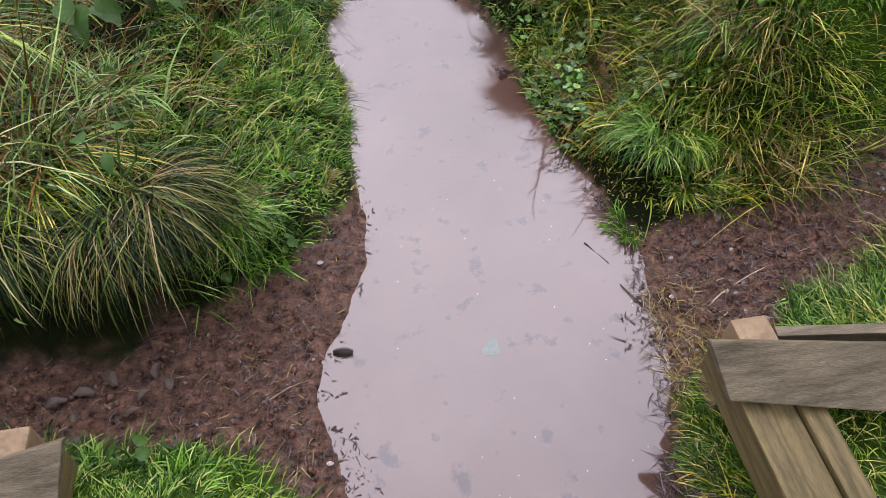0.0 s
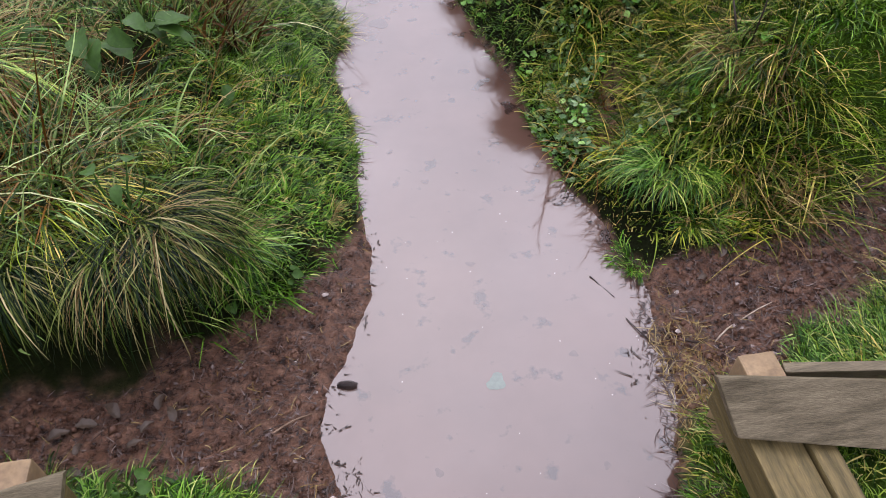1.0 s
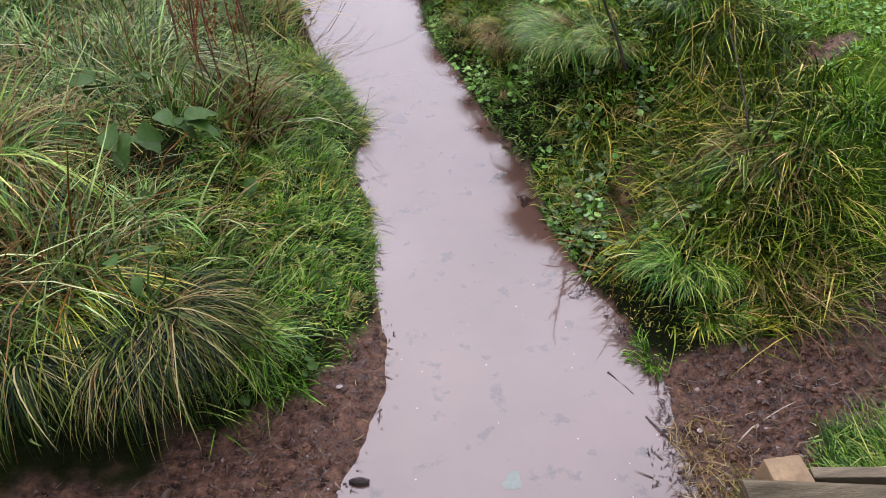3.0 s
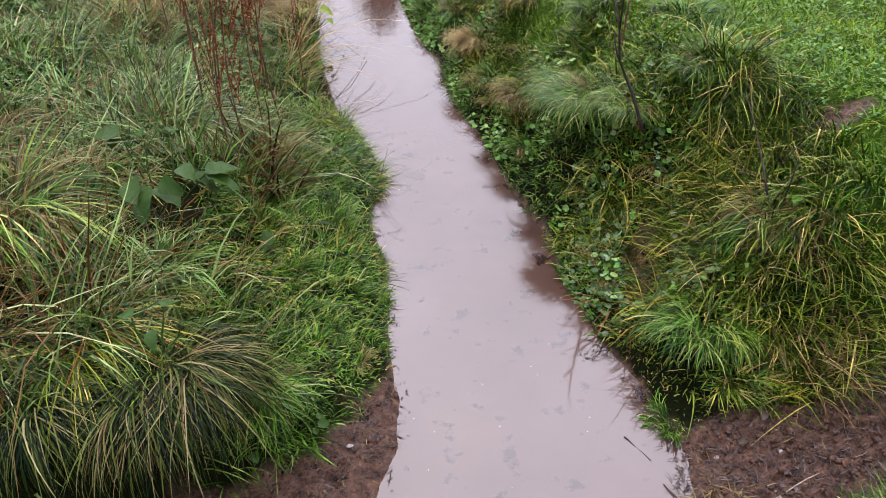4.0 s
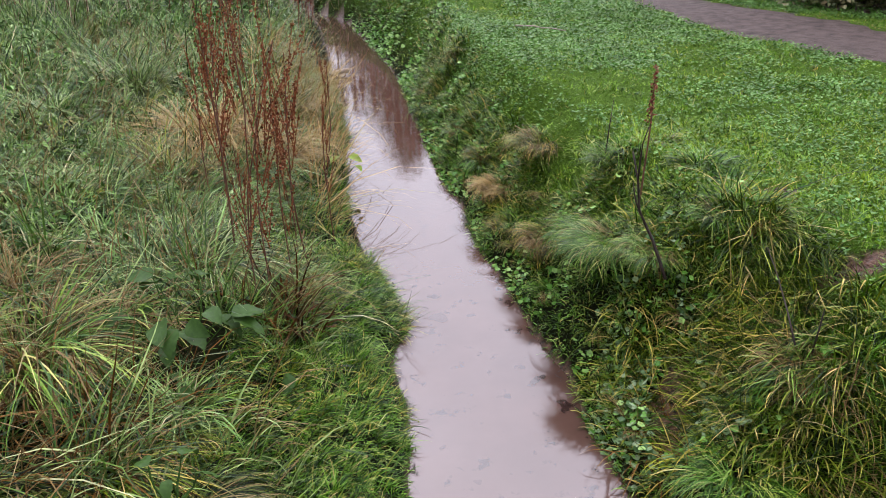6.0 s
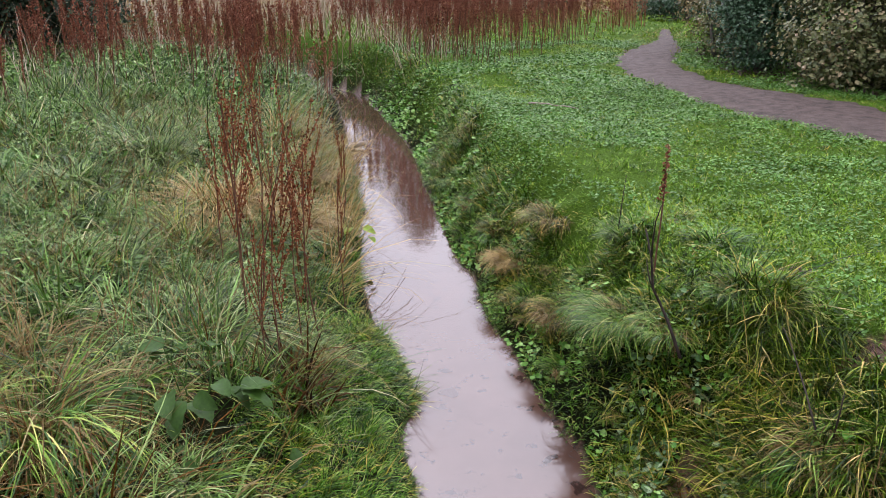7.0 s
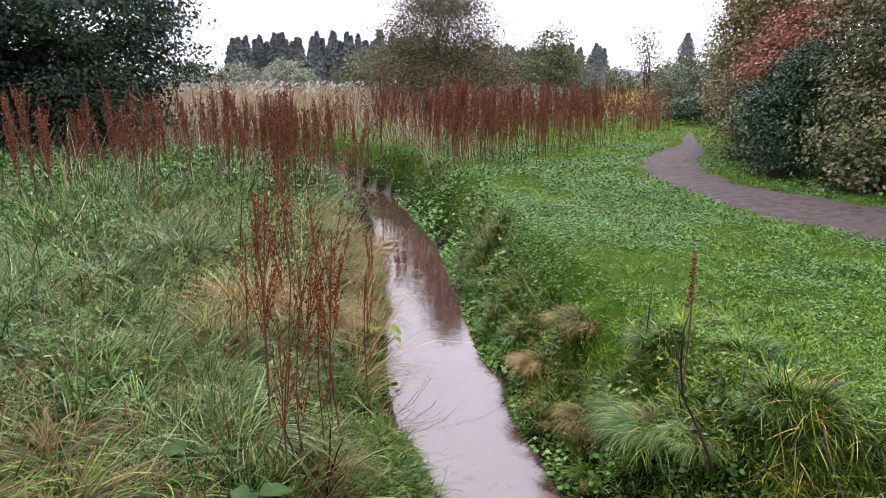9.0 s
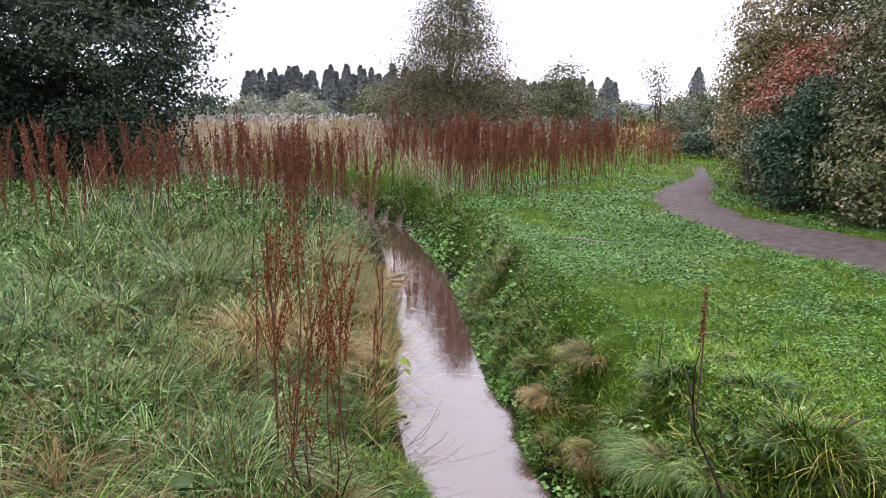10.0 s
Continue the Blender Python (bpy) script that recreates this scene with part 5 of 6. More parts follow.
for x, y, r, h in ((14.5, 62, 2.0, 1.8), (17.0, 66, 2.2, 1.6), (12.8, 70, 2.4, 1.6), (19.5, 60, 2.2, 2.0), (16, 75, 2.6, 2.2)):
    tree("olive_shrub", "olive-green scrub at the end of the field", "shrub", x, y, [(0, 0, h * 0.7, r, h * 0.8)], 1500, 0.3, "olive_leaf", (0.08, 1), 1, 0.35, 10, 5, "scrub at the field's end")


def conifer_meshes(h, r, n, size):
    s = rng.uniform(0.08, 1, n) ** 0.8
    a = rng.uniform(0, 2 * np.pi, n)
    tier = 0.75 + 0.25 * np.abs(np.sin(s * h * 2.2))
    d = r * (1 - s) ** 0.75 * tier * rng.uniform(0.35, 1.05, n)
    p = np.stack([d * np.cos(a), d * np.sin(a), h * s], -1)
    nrm = np.stack([np.cos(a), np.sin(a), 0.9 + 0 * a], -1)
    trunk = tube([(0, 0, -0.2), (0, 0, h * 0.5), (0, 0, h * 0.97)], (h * 0.018, h * 0.01, 0.02), 6)
    return mesh_of("trunk", *trunk), mesh_of("crown", *leaves(p, size * rng.uniform(0.6, 1.3, n), nrm, 0.7, 0.5))


def conifer(x, y, meshes, size, label, group):
    ob = thing("conifer_tree", label, "conifer", group, at=(x, y, float(height(x, y))), turn=rng.uniform(0, 360))
    ob.matrix_world = ob.matrix_world @ Matrix.Scale(size, 4)
    part("trunk", meshes[0], M["bark"], ob)
    part("crown", meshes[1], M["hazed_needle"], ob)


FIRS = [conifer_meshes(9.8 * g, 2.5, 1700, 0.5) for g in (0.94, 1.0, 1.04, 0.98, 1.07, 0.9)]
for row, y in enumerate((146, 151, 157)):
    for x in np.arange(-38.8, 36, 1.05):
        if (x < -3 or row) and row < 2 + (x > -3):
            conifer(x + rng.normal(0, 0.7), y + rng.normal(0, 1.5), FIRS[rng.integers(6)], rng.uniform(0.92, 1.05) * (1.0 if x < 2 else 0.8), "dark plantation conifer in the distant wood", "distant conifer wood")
LONE = conifer_meshes(4.4, 1.75, 2600, 0.17)
conifer(12.9, 58, LONE, 0.95, "small dark conifer standing alone in the field", "")
conifer(15.8, 46, LONE, 0.95, "dark pine rising behind the hedge", "")

# hedge beside the path: shrubs of several kinds
HEDGE = [
    ("bramble", 5.8, 9.35, [(0, 0, 0.9, 0.95, 0.95), (-0.35, -0.4, 0.4, 0.6, 0.45), (0.3, -0.7, 0.5, 0.7, 0.5), (0.2, 0.2, 2.0, 1.0, 0.9), (0.9, 0.3, 1.4, 1.1, 1.4), (0.6, 0.3, 2.9, 1.0, 0.8)], 20000, 0.085, "brown-tinged green bramble hedge beside the path"),
    ("bramble", 6.75, 8.5, [(0, 0, 1.1, 1.2, 1.1), (0.2, 0.2, 2.5, 1.3, 1.2)], 10000, 0.085, "brown-tinged green bramble hedge beside the path"),
    ("elder_leaf", 5.3, 10.9, [(0, 0, 0.6, 0.5, 0.6), (0.15, 0.1, 1.25, 0.5, 0.5), (-0.25, 0.2, 0.95, 0.35, 0.4), (0.4, 0, 0.9, 0.4, 0.5), (0.3, 0.1, 1.65, 0.3, 0.3)], 12000, 0.07, "dark blue-green elder bush in the hedge"),
    ("bramble", 5.55, 12.7, [(0, 0, 0.6, 0.5, 0.6), (0.3, 0.3, 1.3, 0.6, 0.8)], 6000, 0.075, "brown-tinged green bramble at the hedge's end"),
    ("red_leaf", 5.8, 12.0, [(-0.35, 0, 1.75, 0.5, 0.4), (0.15, 0, 2.15, 0.6, 0.4), (0.8, 0, 2.5, 0.6, 0.35), (0.2, -0.2, 1.6, 0.35, 0.3)], 3600, 0.085, "hedge shrub turned autumn red"),
    ("tan_leaf", 6.75, 15.0, [(0, 0, 2.0, 1.1, 1.2), (0.1, 0, 3.2, 1.15, 1.0), (-0.4, 0.3, 1.2, 0.7, 0.9), (0.6, 0, 4.2, 1.1, 0.9), (-0.5, 0, 2.4, 0.6, 0.7)], 22000, 0.085, "tan and russet leaved hedge tree"),
    ("bramble", 7.4, 11.3, [(0, 0, 2.0, 1.2, 1.4), (0, 0, 3.6, 1.3, 1.2), (-0.5, 0.3, 3.2, 0.8, 0.8)], 14000, 0.09, "tall brown-green hedge tree"),
    ("olive_leaf", 8.4, 14.2, [(0, 0, 2.6, 1.5, 1.6), (0.2, 0, 4.4, 1.5, 1.2)], 10000, 0.10, "tall olive-green hedge tree"),
    ("tan_leaf", 8.4, 18.5, [(0, 0, 1.4, 1.0, 1.2), (0.4, 0, 2.7, 1.0, 1.0)], 6000, 0.10, "tan and russet leaved hedge tree"),
    ("elder_leaf", 8.9, 23.5, [(0, 0, 0.7, 1.0, 0.7), (0.9, 0, 1.2, 1.0, 0.9), (-0.7, 0.4, 0.5, 0.7, 0.5)], 5000, 0.11, "dark green shrub at the lawn's end"),
    ("olive_leaf", 9.7, 28, [(0, 0, 1.2, 1.2, 1.1), (-1.0, 0, 0.7, 0.8, 0.7), (1.2, 0, 1.6, 1.3, 1.3)], 5000, 0.13, "olive-green shrub at the lawn's end"),
    ("elder_leaf", 12.0, 30, [(0, 0, 1.3, 1.8, 1.2), (1.8, 0, 1.8, 1.8, 1.6), (-1.3, 0, 0.8, 1.2, 0.8)], 6000, 0.15, "dark green shrub at the lawn's end"),
    ("bramble", 8.9, 6.9, [(0, 0, 1.4, 1.5, 1.4), (0.2, 0, 3.0, 1.4, 1.3)], 5000, 0.09, "brown-tinged green bramble hedge beside the path"),
]
for mat, x, y, blobs, n, size, label in HEDGE:
    tree("hedge_shrub", label, "shrub", x, y, blobs, int(n * 1.7), size * 0.72, mat, (0.05, 1), 3, 0.13, 30, 26, "hedge beside the path", 0.7)

low_leaves("hedge_litter", M["brown_leaf"], "brown fallen leaves under the hedge", [
    (4.3, 8.5, 7.0, 14.0, 260, 0.05, 0.03)], lambda x, y: (way_gap(x, y) > 0.25) & (x > np.interp(y, [7, 9, 10.5, 12, 14], [5.9, 5.1, 4.75, 4.9, 5.5])), round_leaf=False)

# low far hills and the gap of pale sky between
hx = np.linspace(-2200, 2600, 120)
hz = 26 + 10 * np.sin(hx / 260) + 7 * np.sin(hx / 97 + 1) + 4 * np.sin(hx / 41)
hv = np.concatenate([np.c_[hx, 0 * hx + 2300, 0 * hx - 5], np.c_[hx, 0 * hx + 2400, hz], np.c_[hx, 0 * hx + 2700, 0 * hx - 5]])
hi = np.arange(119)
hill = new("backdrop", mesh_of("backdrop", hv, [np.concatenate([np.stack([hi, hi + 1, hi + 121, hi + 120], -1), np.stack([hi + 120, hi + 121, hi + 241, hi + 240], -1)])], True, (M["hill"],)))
tagged(hill, "low hills on the far horizon, coloured with grey haze", "hills", "", "structure")


# ---- fences at the crossing ----
def fence(side, label):
    s = side
    ob = thing("fence", label, "fence", "fences at the crossing", at=(0.06 if s < 0 else 0, 0, 0))
    z0 = float(height(s * 1.05, 0.95)) - 0.12
    part("post", box((0.105, 0.105, 0.41 - z0), 0.007, (s * 1.01, 0.947, (0.41 + z0) / 2)), M["timber_top"], ob, "square sawn post with a pale top")
    front = box((1.75, 0.034, 0.16), 0.004, (0, 0, 0), (0, 0, 0), wob=0.002)
    for v in front.verts:
        low = max(0.0, min(1.0, 0.5 - v.co.z / 0.16))
        end = 0.875 + s * v.co.x
        v.co.z -= low * 0.10 * max(0.0, end - 0.05) * (end < 0.9) + low * 0.085 * (end >= 0.9)
        if end < 0.02:
            v.co.x += s * (0.010 + 0.058 * low)
    front.transform(pose(s * 1.685, 0.70, 0.402, -48, 0, -s * 11))
    part("board", front, M["timber"], ob, "grey weathered board, its end cut askew")
    part("board", box((1.6, 0.032, 0.16), 0.004, (s * 1.86, 0.833, 0.327), (0, 0, -s * 8), wob=0.002), M["timber"], ob, "grey weathered board")
    for i, x in enumerate((0.955, 1.03, 1.105)):
        part("rail", box((0.07, 0.72, 0.14), 0.007, (s * x, 0.625, 0.262 - 0.014 * (i == 1)), (0, 0, 0), wob=0.002), M["timber_y"], ob, "mossy brown timber rail")
    return ob


fence(1, "weathered timber fence end with boards, at the water's edge")
fence(-1, "weathered timber fence end with a pale sawn post")


# ---- small things at the crossing ----
def pine_cone(x, y):
    ob = thing("pine_cone", "dark wet pine cone lying in the shallows", "pine cone", at=(x, y, 0.006), turn=-10)
    geos = []
    for i in range(90):
        s = (i + 0.5) / 90
        a = i * 2.399
        r = 0.0135 * math.sin(math.pi * (0.12 + 0.83 * s)) ** 0.7
        c = np.array([0.033 - 0.066 * s, r * math.cos(a), r * math.sin(a)])
        o = np.array([-0.35, math.cos(a), math.sin(a)]) * 0.0035
        t = np.array([0, -math.sin(a), math.cos(a)]) * 0.0042
        geos.append((np.array([c - t, c + t, c + o + t * 0.6, c + o - t * 0.6, c + o * 0.4 + [0.003, 0, 0]]), [np.array([[0, 1, 2, 3]]), np.array([[0, 4, 1], [1, 4, 2], [2, 4, 3], [3, 4, 0]])]))
    part("scales", mesh_of("scales", *join(*geos)), M["cone"], ob)
    core = tube([(0.033, 0, 0), (0.02, 0, 0), (0, 0, 0), (-0.02, 0, 0), (-0.034, 0, 0)], (0.004, 0.011, 0.013, 0.009, 0.002), 8)
    part("core", mesh_of("core", *core), M["cone"], ob)


pine_cone(-0.132, 1.335)


def stone(x, y, r, label="small pale stone in the mud"):
    bm = bmesh.new()
    bmesh.ops.create_icosphere(bm, subdivisions=2, radius=r)
    for v in bm.verts:
        v.co = v.co * (1 + 0.3 * noise.noise(v.co / r + Vector((x * 9, y * 7, 0)))) * 1.0
        v.co.z *= 0.5
        v.co.x *= 1.35
    me = bpy.data.meshes.new("stone")
    bm.to_mesh(me)
    bm.free()
    me.materials.append(M["stone"])
    ob = new("stone", me)
    ob.matrix_world = pose(x, y, max(float(height(x, y)), -0.004) + r * 0.25, 0, 0, x * 900)
    tagged(ob, label, "stone", "stones in the mud")


for x, y, r in ((-0.18, 1.69, 0.009), (-0.2, 0.95, 0.008), (-0.38, 1.2, 0.006), (1.75, 1.72, 0.011), (1.3, 1.5, 0.008), (1.08, 1.52, 0.010), (1.02, 1.35, 0.009), (1.9, 1.6, 0.008), (-0.3, 1.45, 0.006)):
    stone(x, y, r)


def twig(pts, r, mat, label, name="twig", group="", forks=0):
    ob = thing(name, label, name, group)
    line = np.asarray(pts, float)
    if len(line) == 2:
        line = bent(line[0], line[1], 0.06, 7)
    geos = [tube(line, np.linspace(r, r * 0.45, len(line)), 6)]
    for _ in range(forks):
        i = rng.integers(2, len(line) - 1)
        d = (line[-1] - line[0]) * 0.35
        geos.append(tube(bent(line[i], line[i] + d + rng.normal(0, 0.3, 3) * np.linalg.norm(d), 0.08, 4), np.linspace(r * 0.6, r * 0.25, 4), 5))
    part("stem", mesh_of("stem", *join(*geos), smooth=True), M[mat], ob)
    return ob


def lying(x0, y0, x1, y1, r, mat, label, lift=0.0):
    z0, z1 = (max(float(height(a, b)), 0) + r + lift for a, b in ((x0, y0), (x1, y1)))
    return twig([(x0, y0, z0), (x1, y1, z1)], r, mat, label, "twig", "twigs on the ground")


lying(-0.42, 1.14, -0.25, 1.24, 0.005, "brown_stick", "bare brown twig lying on the mud")
lying(-0.62, 1.22, -0.46, 1.3, 0.003, "brown_stick", "thin brown twig on the mud")
lying(1.12, 1.28, 1.36, 1.38, 0.004, "stick", "pale broken twig on the mud")
lying(1.02, 1.3, 1.24, 1.27, 0.004, "twig", "dark twig on the mud")
lying(0.93, 1.33, 0.87, 1.45, 0.004, "twig", "dark twig lying in the shallows")
lying(0.80, 1.66, 0.86, 1.55, 0.003, "twig", "dark twig lying in the shallows")
lying(1.36, 8.0, 1.84, 7.72, 0.012, "stick", "fallen pale branch on the lawn", 0.02)
for _ in range(34):
    x, y = (rng.uniform(-1.2, -0.1), rng.uniform(0.95, 1.6)) if rng.uniform() < 0.5 else (rng.uniform(1.0, 2.2), rng.uniform(1.15, 1.8))
    a, s = rng.uniform(0, 3.14), rng.uniform(0.03, 0.09)
    if mud_at(x, y) > 0.5 and on_land(x, y):
        lying(x, y, x + s * math.cos(a), y + s * math.sin(a), rng.uniform(0.0012, 0.0028), "twig", "short dark twig pressed into the mud")
# stems standing on the bank
twig([(1.373, 2.12, 0.70), (1.40, 2.25, 0.76), (1.43, 2.417, 0.83), (1.42, 2.5, 0.9)], 0.004, "twig", "thin dark bare stem leaning on the bank", "bare_stem", "bare stems on the bank")
twig([(1.5, 2.2, 0.60), (1.52, 2.22, 0.7), (1.52, 2.22, 0.78)], 0.004, "twig", "short dark bare stem on the bank", "bare_stem", "bare stems on the bank")
twig([(1.15, 2.78, 0.62), (1.12, 2.9, 0.75), (1.06, 2.95, 0.88), (1.04, 2.95, 1.02), (1.02, 3.0, 1.14)], 0.008, "twig", "dark crooked bare stem on the bank", "bare_stem", "bare stems on the bank", 2)
twig([(1.2, 3.97, 0.72), (1.22, 4.0, 0.92), (1.25, 4.05, 1.1)], 0.004, "twig", "thin dark bare stem on the bank", "bare_stem", "bare stems on the bank")
stalk = thing("dock_plant", "lone thin dock stalk with a rusty seed tip", "dock plant", at=(1.24, 3.45, float(height(1.24, 3.45))))
part("stem", mesh_of("stem", *tube(bent((0, 0, -0.03), (0.01, 0, 0.66), 0.012, 7), np.linspace(0.0055, 0.003, 7), 6), smooth=True), M["dock_stem"], stalk)
part("seed_head", mesh_of("seed_head", *spike_geo((0.008, 0, 0.42), (0.01, 0, 0.72), 170, 0.009, 0.014)), M["dock"], stalk, "rusty orange-brown seed spike")

lg = thing("log", "short grey log lying half in the water", "log", at=(-0.66, 9.75, 0.03), turn=35)
part("wood", mesh_of("wood", *tube(bent((-0.15, 0, 0), (0.15, 0, 0.03), 0.05, 6), 0.035, 9), smooth=True), M["stick"], lg)


def litter(n, keep, box4, size):
    p = scatter(n, *box4, keep)
    p[:, 2] = np.maximum(p[:, 2], 0.0) + 0.007
    return leaves(p, size * rng.uniform(0.5, 1.3, len(p)), None, 0.6, 0.18)


stuff("leaf_litter", join(litter(1600, lambda x, y: (x - edge_right(y) > -0.05) & (mud_at(x, y) > 0.6), (0.85, 2.4, 1.1, 2.0), 0.02), litter(1300, lambda x, y: on_land(x, y) & (mud_at(x, y) > 0.6), (-1.4, 0.0, 0.85, 1.9), 0.016)), M["litter"], "scattered brown rotting leaves trodden into the mud", "leaf litter")


def chaff(n, box4, keep, length, mat, name, label):
    p = scatter(n, *box4, keep)
    p[:, 2] = np.maximum(p[:, 2], 0.0) + 0.005
    stuff(name, blades(p, length * rng.uniform(0.4, 1.4, len(p)), 0.0035, rng.uniform(0, 6.28, len(p)), rng.uniform(1.2, 1.5, len(p)), 0.25, 3), M[mat], label, "plant debris")


chaff(3800, (0.8, 2.3, 0.9, 1.9), lambda x, y: (x - edge_right(y) > -0.07) & (mud_at(x, y) > 0.5), 0.05, "litter", "debris", "dark wet plant debris along the shore")
chaff(1500, (0.82, 1.12, 0.6, 1.4), lambda x, y: (x - edge_right(y) > -0.03) & thick(x, y, 9, 5, -0.2, 0.4), 0.06, "straw", "straw_drift", "straw and broken stems washed up beside the fence")
chaff(1800, (0.72, 0.95, 0.45, 0.82), lambda x, y: x - edge_right(y) > -0.03, 0.06, "litter", "debris_heap", "dark sodden stems heaped at the water's edge")
chaff(3600, (-1.4, 0.0, 0.7, 1.9), lambda x, y: on_land(x, y) & (mud_at(x, y) > 0.5), 0.04, "litter", "debris", "dark wet plant debris on the mud")
chaff(900, (-1.4, 2.3, 0.8, 1.95), lambda x, y: on_land(x, y) & (mud_at(x, y) > 0.5), 0.05, "straw", "straw_bits", "dry grass bits trodden into the mud")


def big_leaf(x, y, z, size, turn, tilt, mat="broad", name="broad_leaf", label="broad green dock leaf among the grass", ratio=0.6, group="broad leaves on the bank"):
    u = np.linspace(0, 1, 8)
    half = ratio * 0.5 * np.sin(np.pi * np.clip(u, 0, 1) ** 0.75) ** 0.8 * (1 + 0.1 * rng.normal(0, 1, 8))
    mid = np.stack([u, 0.06 * np.sin(u * 4 + turn), 0.16 * np.sin(u * 3)], -1)
    wave = 0.06 * np.sin(u * 17 + turn)
    rows = [mid + np.stack([0 * u, c * half, 0.5 * np.abs(c) * half + wave * c + 0.02 * rng.normal(0, 1, 8)], -1) for c in (-1, -0.5, 0, 0.5, 1)]
    v = np.stack(rows, 1).reshape(-1, 3) * size
    i = (np.arange(7)[:, None] * 5 + np.arange(4)[None]).ravel()
    ob = new(name, mesh_of(name, v, [np.stack([i, i + 1, i + 6, i + 5], -1)], True, (M[mat],)))
    ob.matrix_world = pose(x, y, z, 0, tilt, turn)
    return tagged(ob, label, "leaf", group)


def leaf_geo(size, ratio, droop):
    """A broad leaf along +x with a rib fold, wavy rim and drooping tip."""
    u = np.linspace(0, 1, 9)
    half = ratio * 0.5 * np.sin(np.pi * u**0.7) ** 0.75
    bend = u * droop
    mid = np.stack([np.sin(bend) / max(droop, 0.01), 0 * u, (np.cos(bend) - 1) / max(droop, 0.01)], -1)
    wave = 0.025 * np.sin(u * 19 + rng.uniform(0, 6))
    rows = [mid + np.stack([0 * u, q * half, 0.22 * abs(q) * half + wave * q + 0.015 * np.sin(u * 31) * abs(q)], -1) for q in (-1, -0.5, 0, 0.5, 1)]
    i = (np.arange(8)[:, None] * 5 + np.arange(4)[None]).ravel()
    return np.stack(rows, 1).reshape(-1, 3) * size, [np.stack([i, i + 1, i + 6, i + 5], -1)]


def leafy_plant(x, y, z, n, size, spread, label, ratio=0.6, mat="broad"):
    ob = thing("leafy_plant", label, "plant", "broad-leaved plants on the bank", at=(x, y, z))
    for i in range(n):
        az = i * 2.4 + rng.uniform(-0.4, 0.4)
        out, up, s = spread * rng.uniform(0.4, 1.0), spread * rng.uniform(0.5, 1.3), size * rng.uniform(0.5, 0.95)
        tip = np.array([math.cos(az) * out, math.sin(az) * out, up])
        leaf = part("leaf", mesh_of("leaf", *leaf_geo(s, ratio, rng.uniform(0.5, 1.3)), smooth=True), M[mat], ob)
        leaf.matrix_basis = pose(*tip, rng.normal(0, 18), rng.uniform(-15, 25), math.degrees(az) + rng.normal(0, 20))
        part("stalk", mesh_of("stalk", *tube(bent((0, 0, -0.05), tip, 0.08, 5), np.linspace(0.004, 0.0025, 5), 5)), M["broad"], leaf).matrix_parent_inverse = leaf.matrix_basis.inverted()
    return ob


for x, y, z, n, size, spread, ratio in ((-0.90, 2.62, 0.46, 20, 0.17, 0.24, 0.62), (0.97, 0.70, 0.10, 9, 0.055, 0.05, 0.85), (-0.66, 1.60, 0.70, 4, 0.10, 0.07, 0.6), (-0.62, 2.2, 0.24, 6, 0.08, 0.08, 0.75), (-0.95, 2.3, 0.40, 5, 0.09, 0.12, 0.7), (-0.55, 2.68, 0.26, 2, 0.11, 0.1, 0.6),
                                       (1.5, 3.35, 0.80, 4, 0.10, 0.03, 0.6), (1.42, 3.9, 0.82, 4, 0.09, 0.04, 0.6), (-0.3, 1.74, 0.10, 4, 0.05, 0.03, 0.8), (-0.5, 1.66, 0.12, 4, 0.07, 0.06, 0.8), (-0.75, 1.0, 0.14, 5, 0.06, 0.05, 0.9), (1.02, 0.92, 0.06, 6, 0.05, 0.05, 0.9)):
    leafy_plant(x, y, z, n, size, spread, "broad green leaves on short stalks among the grass", ratio)
leafy_plant(-0.42, 5.6, 0.16, 6, 0.13, 0.13, "bright yellow-green leaves hanging over the water", 0.7, "lime")
for x, y, turn in ((-0.82, 1.28, 140), (-0.76, 1.22, 30), (-0.72, 1.3, 75), (-0.80, 1.18, 10), (-0.92, 1.2, 250), (-0.95, 1.12, 330), (-0.88, 1.26, 190), (-0.66, 1.24, 110), (-1.02, 1.22, 20), (1.28, 1.62, 60), (1.2, 1.55, 200)):
    big_leaf(x, y, float(height(x, y)) + 0.014, 0.062 + 0.012 * math.sin(turn), turn, -3, "brown_leaf", "dead_leaf", "curled grey-brown dead leaf on the mud", 0.46, "dead leaves on the mud")


# ---- in and on the water ----
def sunken_mat(name, col):
    m, n, l, p = nodes_of(name)
    t = tex(n, l, 60, 3)
    r = ramp(n, [(0.3, col), (0.7, tuple(v * 1.6 for v in col))])
    l.new(t.outputs["Fac"], r.inputs[0])
    l.new(r.outputs[0], p.inputs["Base Color"])
    p.inputs["Roughness"].default_value, p.inputs["IOR"].default_value = 0.05, 1.65
    w = tex(n, l, 7, 2)
    bump(n, l, p, w.outputs["Fac"], 0.06, 0.01)
    return m


SUNK = {k: sunken_mat(k, v) for k, v in (("sunken_dark", (0.036, 0.019, 0.014)), ("sunken_green", (0.034, 0.052, 0.036)))}


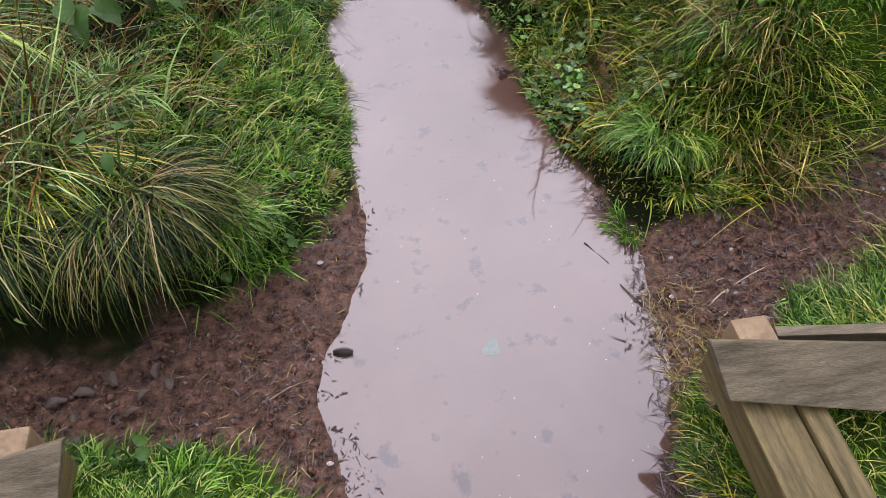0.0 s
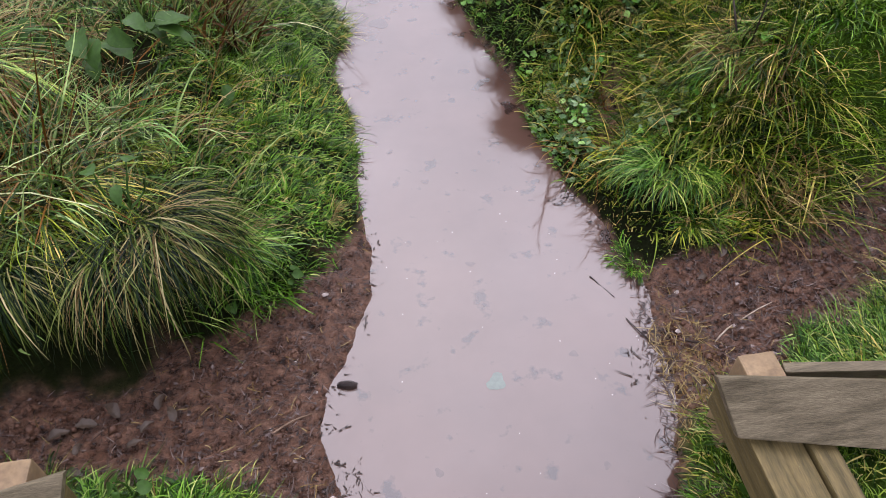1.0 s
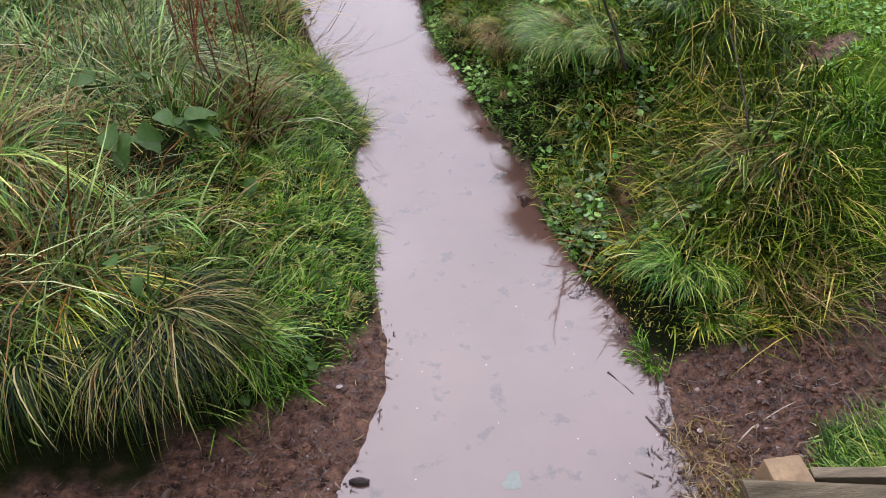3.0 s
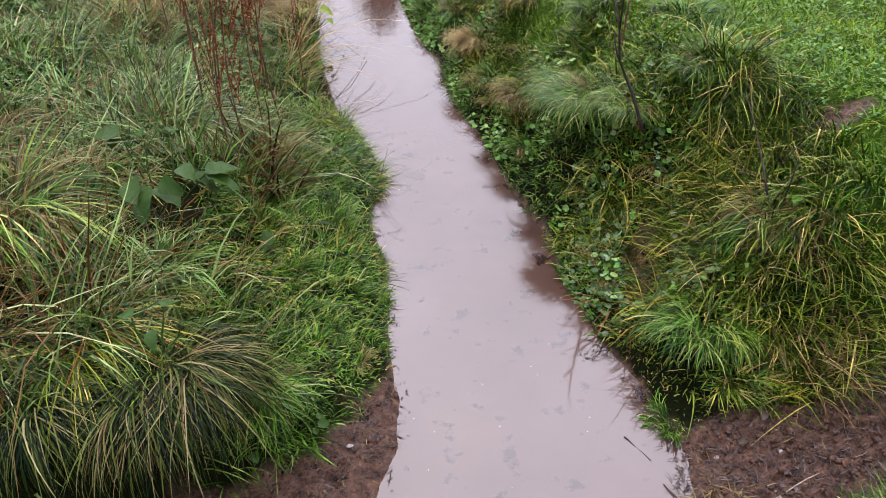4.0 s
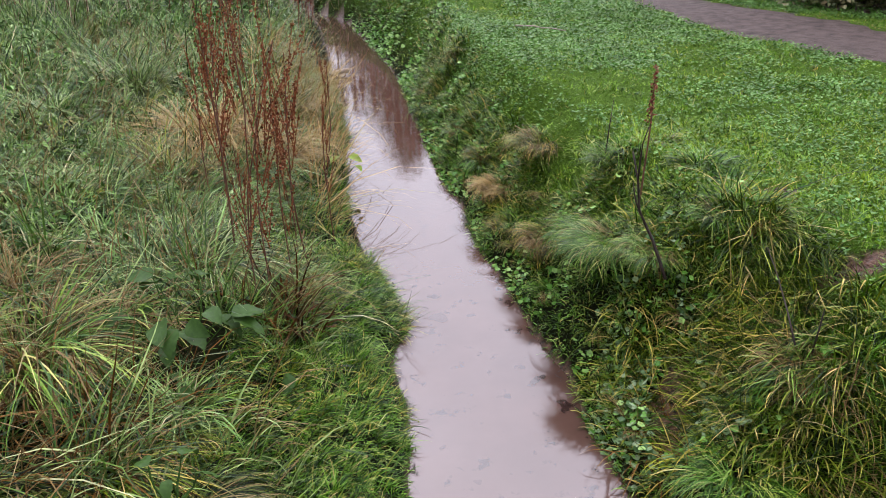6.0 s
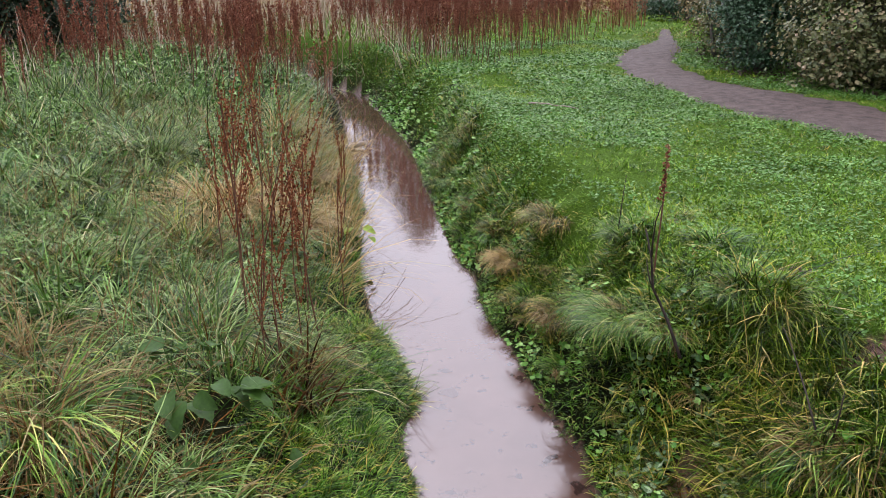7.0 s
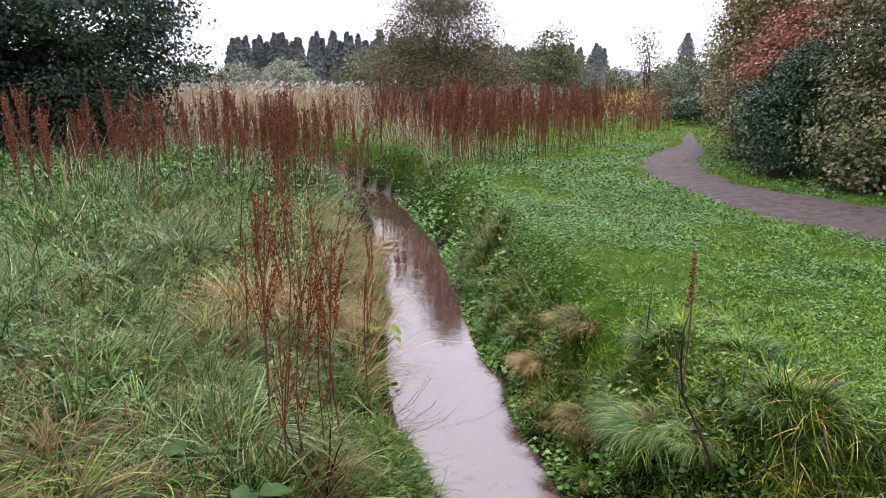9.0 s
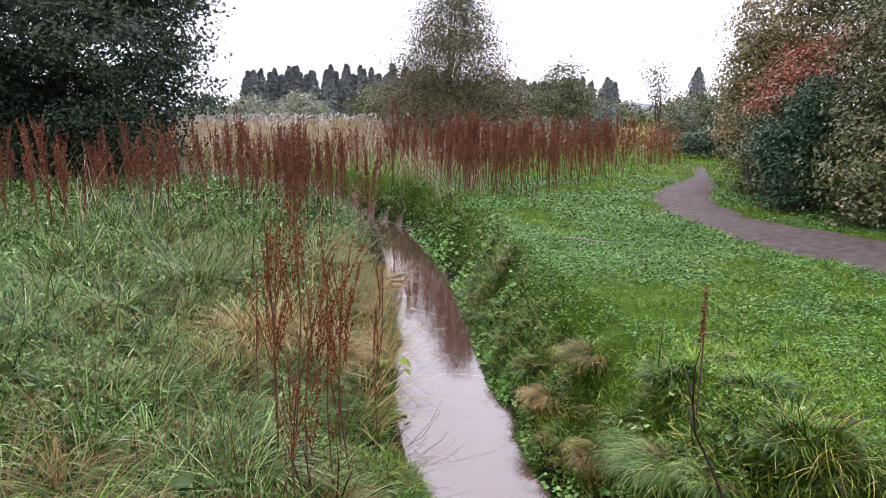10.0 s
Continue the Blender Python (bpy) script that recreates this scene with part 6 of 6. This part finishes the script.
def flake(x, y, size, mat, name, label, group, long=1.0):
    """A thin, ragged leaf or scrap lying in the water's skin."""
    n = 17
    t = np.arange(n) / n * 2 * np.pi
    r = size * 0.5 * (1 + 0.12 * np.sin(2 * t + rng.uniform(0, 6)) + 0.14 * np.sin(3 * t + rng.uniform(0, 6)) + 0.06 * rng.normal(0, 1, n).clip(-1.5, 1.5))
    ring = np.stack([r * np.cos(t) * long, r * np.sin(t) / long, 0 * t], -1)
    v = np.concatenate([ring, [[0, 0, 0]]])
    k = np.arange(n)
    tri = np.stack([k, (k + 1) % n, 0 * k + n], -1)
    ob = new(name, mesh_of(name, v, [tri], True, (mat,)))
    ob.matrix_world = pose(x, y, 0.0003 + 0.0003 * rng.uniform(), 0, 0, rng.uniform(0, 360))
    tagged(ob, label, "leaf" if name.endswith("leaf") else "scrap", group)


flake(0.36, 1.27, 0.062, SUNK["sunken_green"], "glass_scrap", "sea-green scrap lying just under the cloudy water", "")
flake(0.20, 3.57, 0.10, SUNK["sunken_dark"], "sunken_leaf", "dark sodden leaf just under the water", "sunken leaves")
for _ in range(14):
    y = rng.uniform(0.75, 2.6)
    l, r = float(edge_left(y)), float(edge_right(y))
    flake(l + (r - l) * (1 - 0.85 * rng.uniform(0, 1) ** 1.6), y, rng.uniform(0.010, 0.032), SUNK["sunken_dark"], "sunken_leaf", "dark sodden leaf just under the water", "sunken leaves", rng.uniform(1.0, 1.5))
for _ in range(30):
    y = rng.uniform(0.75, 2.2)
    l, r = float(edge_left(y)), float(edge_right(y))
    flake(rng.uniform(l + 0.05, r - 0.05), y, rng.uniform(0.0025, 0.005), M["plume"], "petal_scrap", "tiny pale speck floating on the water", "floating specks")


def float_bits(n, near, far, y0, y1, side, length, w):
    y = y0 + (y1 - y0) * rng.uniform(0, 1, n)
    clump = fbm(y, 0 * y + side, 7, 3, 4) > -0.15
    y = y[clump]
    d = near + (far - near) * rng.uniform(0, 1, len(y)) ** 2
    x = (edge_right(y) - d) if side > 0 else (edge_left(y) + d)
    p = np.stack([x, y, 0 * x + 0.003], -1)
    return blades(p, length * rng.lognormal(-0.2, 0.6, len(p)), w * rng.uniform(0.6, 2.2, len(p)), rng.uniform(0, 6.28, len(p)), 1.52, 0.05, 3)


stuff("floating_debris", join(float_bits(1200, -0.06, 0.14, 1.05, 2.1, 1, 0.022, 0.0026), float_bits(300, -0.03, 0.10, 0.75, 1.2, -1, 0.016, 0.0026), float_bits(200, -0.03, 0.04, 1.2, 3.6, -1, 0.02, 0.003), float_bits(160, -0.03, 0.06, 2.1, 3.6, 1, 0.04, 0.003)), M["twig"], "dark twigs and leaf scraps floating along the shore", "plant debris")

ws2 = rng.integers(40, 250, 5200)
off = rng.uniform(-0.52, 0.52, 5200)
gp = WAYS[ws2, :2] + tn[ws2] * (off * WAYS[ws2, 2])[:, None] + rng.normal(0, 0.03, (5200, 2))
gz = height(gp[:, 0], gp[:, 1]) + 0.02
stuff("gravel", leaves(np.c_[gp, gz], rng.uniform(0.006, 0.017, 5200), None, 0.9, 0.25, 0.3), M["pebble"], "loose small stones scattered over the path", "gravel")


def lumps(n, box4, keep, size):
    """Small trodden clods: squashed, uneven eight-sided lumps."""
    p = scatter(n, *box4, keep)
    m = len(p)
    base = np.array([(1, 0, 0), (0, 1, 0), (-1, 0, 0), (0, -1, 0), (0, 0, 0.7), (0, 0, -0.5)], float)
    r = size * rng.lognormal(0, 0.45, (m, 1, 1)) * rng.uniform(0.6, 1.3, (m, 6, 1))
    a = rng.uniform(0, 6.28, m)
    rot = np.stack([np.stack([np.cos(a), -np.sin(a), 0 * a], -1), np.stack([np.sin(a), np.cos(a), 0 * a], -1), np.stack([0 * a, 0 * a, 1 + 0 * a], -1)], 1)
    v = p[:, None] + np.einsum("mij,mkj->mki", rot, base[None] * r)
    tri = np.array([(0, 1, 4), (1, 2, 4), (2, 3, 4), (3, 0, 4), (1, 0, 5), (2, 1, 5), (3, 2, 5), (0, 3, 5)])
    return v.reshape(-1, 3), [(np.arange(m)[:, None, None] * 6 + tri[None]).reshape(-1, 3)]


clod = lambda x, y: on_land(x, y) & (mud_at(x, y) > 0.7)
stuff("mud_clods", join(lumps(5200, (-1.5, 0.0, 0.8, 2.0), clod, 0.0062), lumps(5200, (0.9, 2.4, 1.0, 2.1), clod, 0.0068)), M["clod"], "small wet clods of trodden red-brown mud", "mud", True)
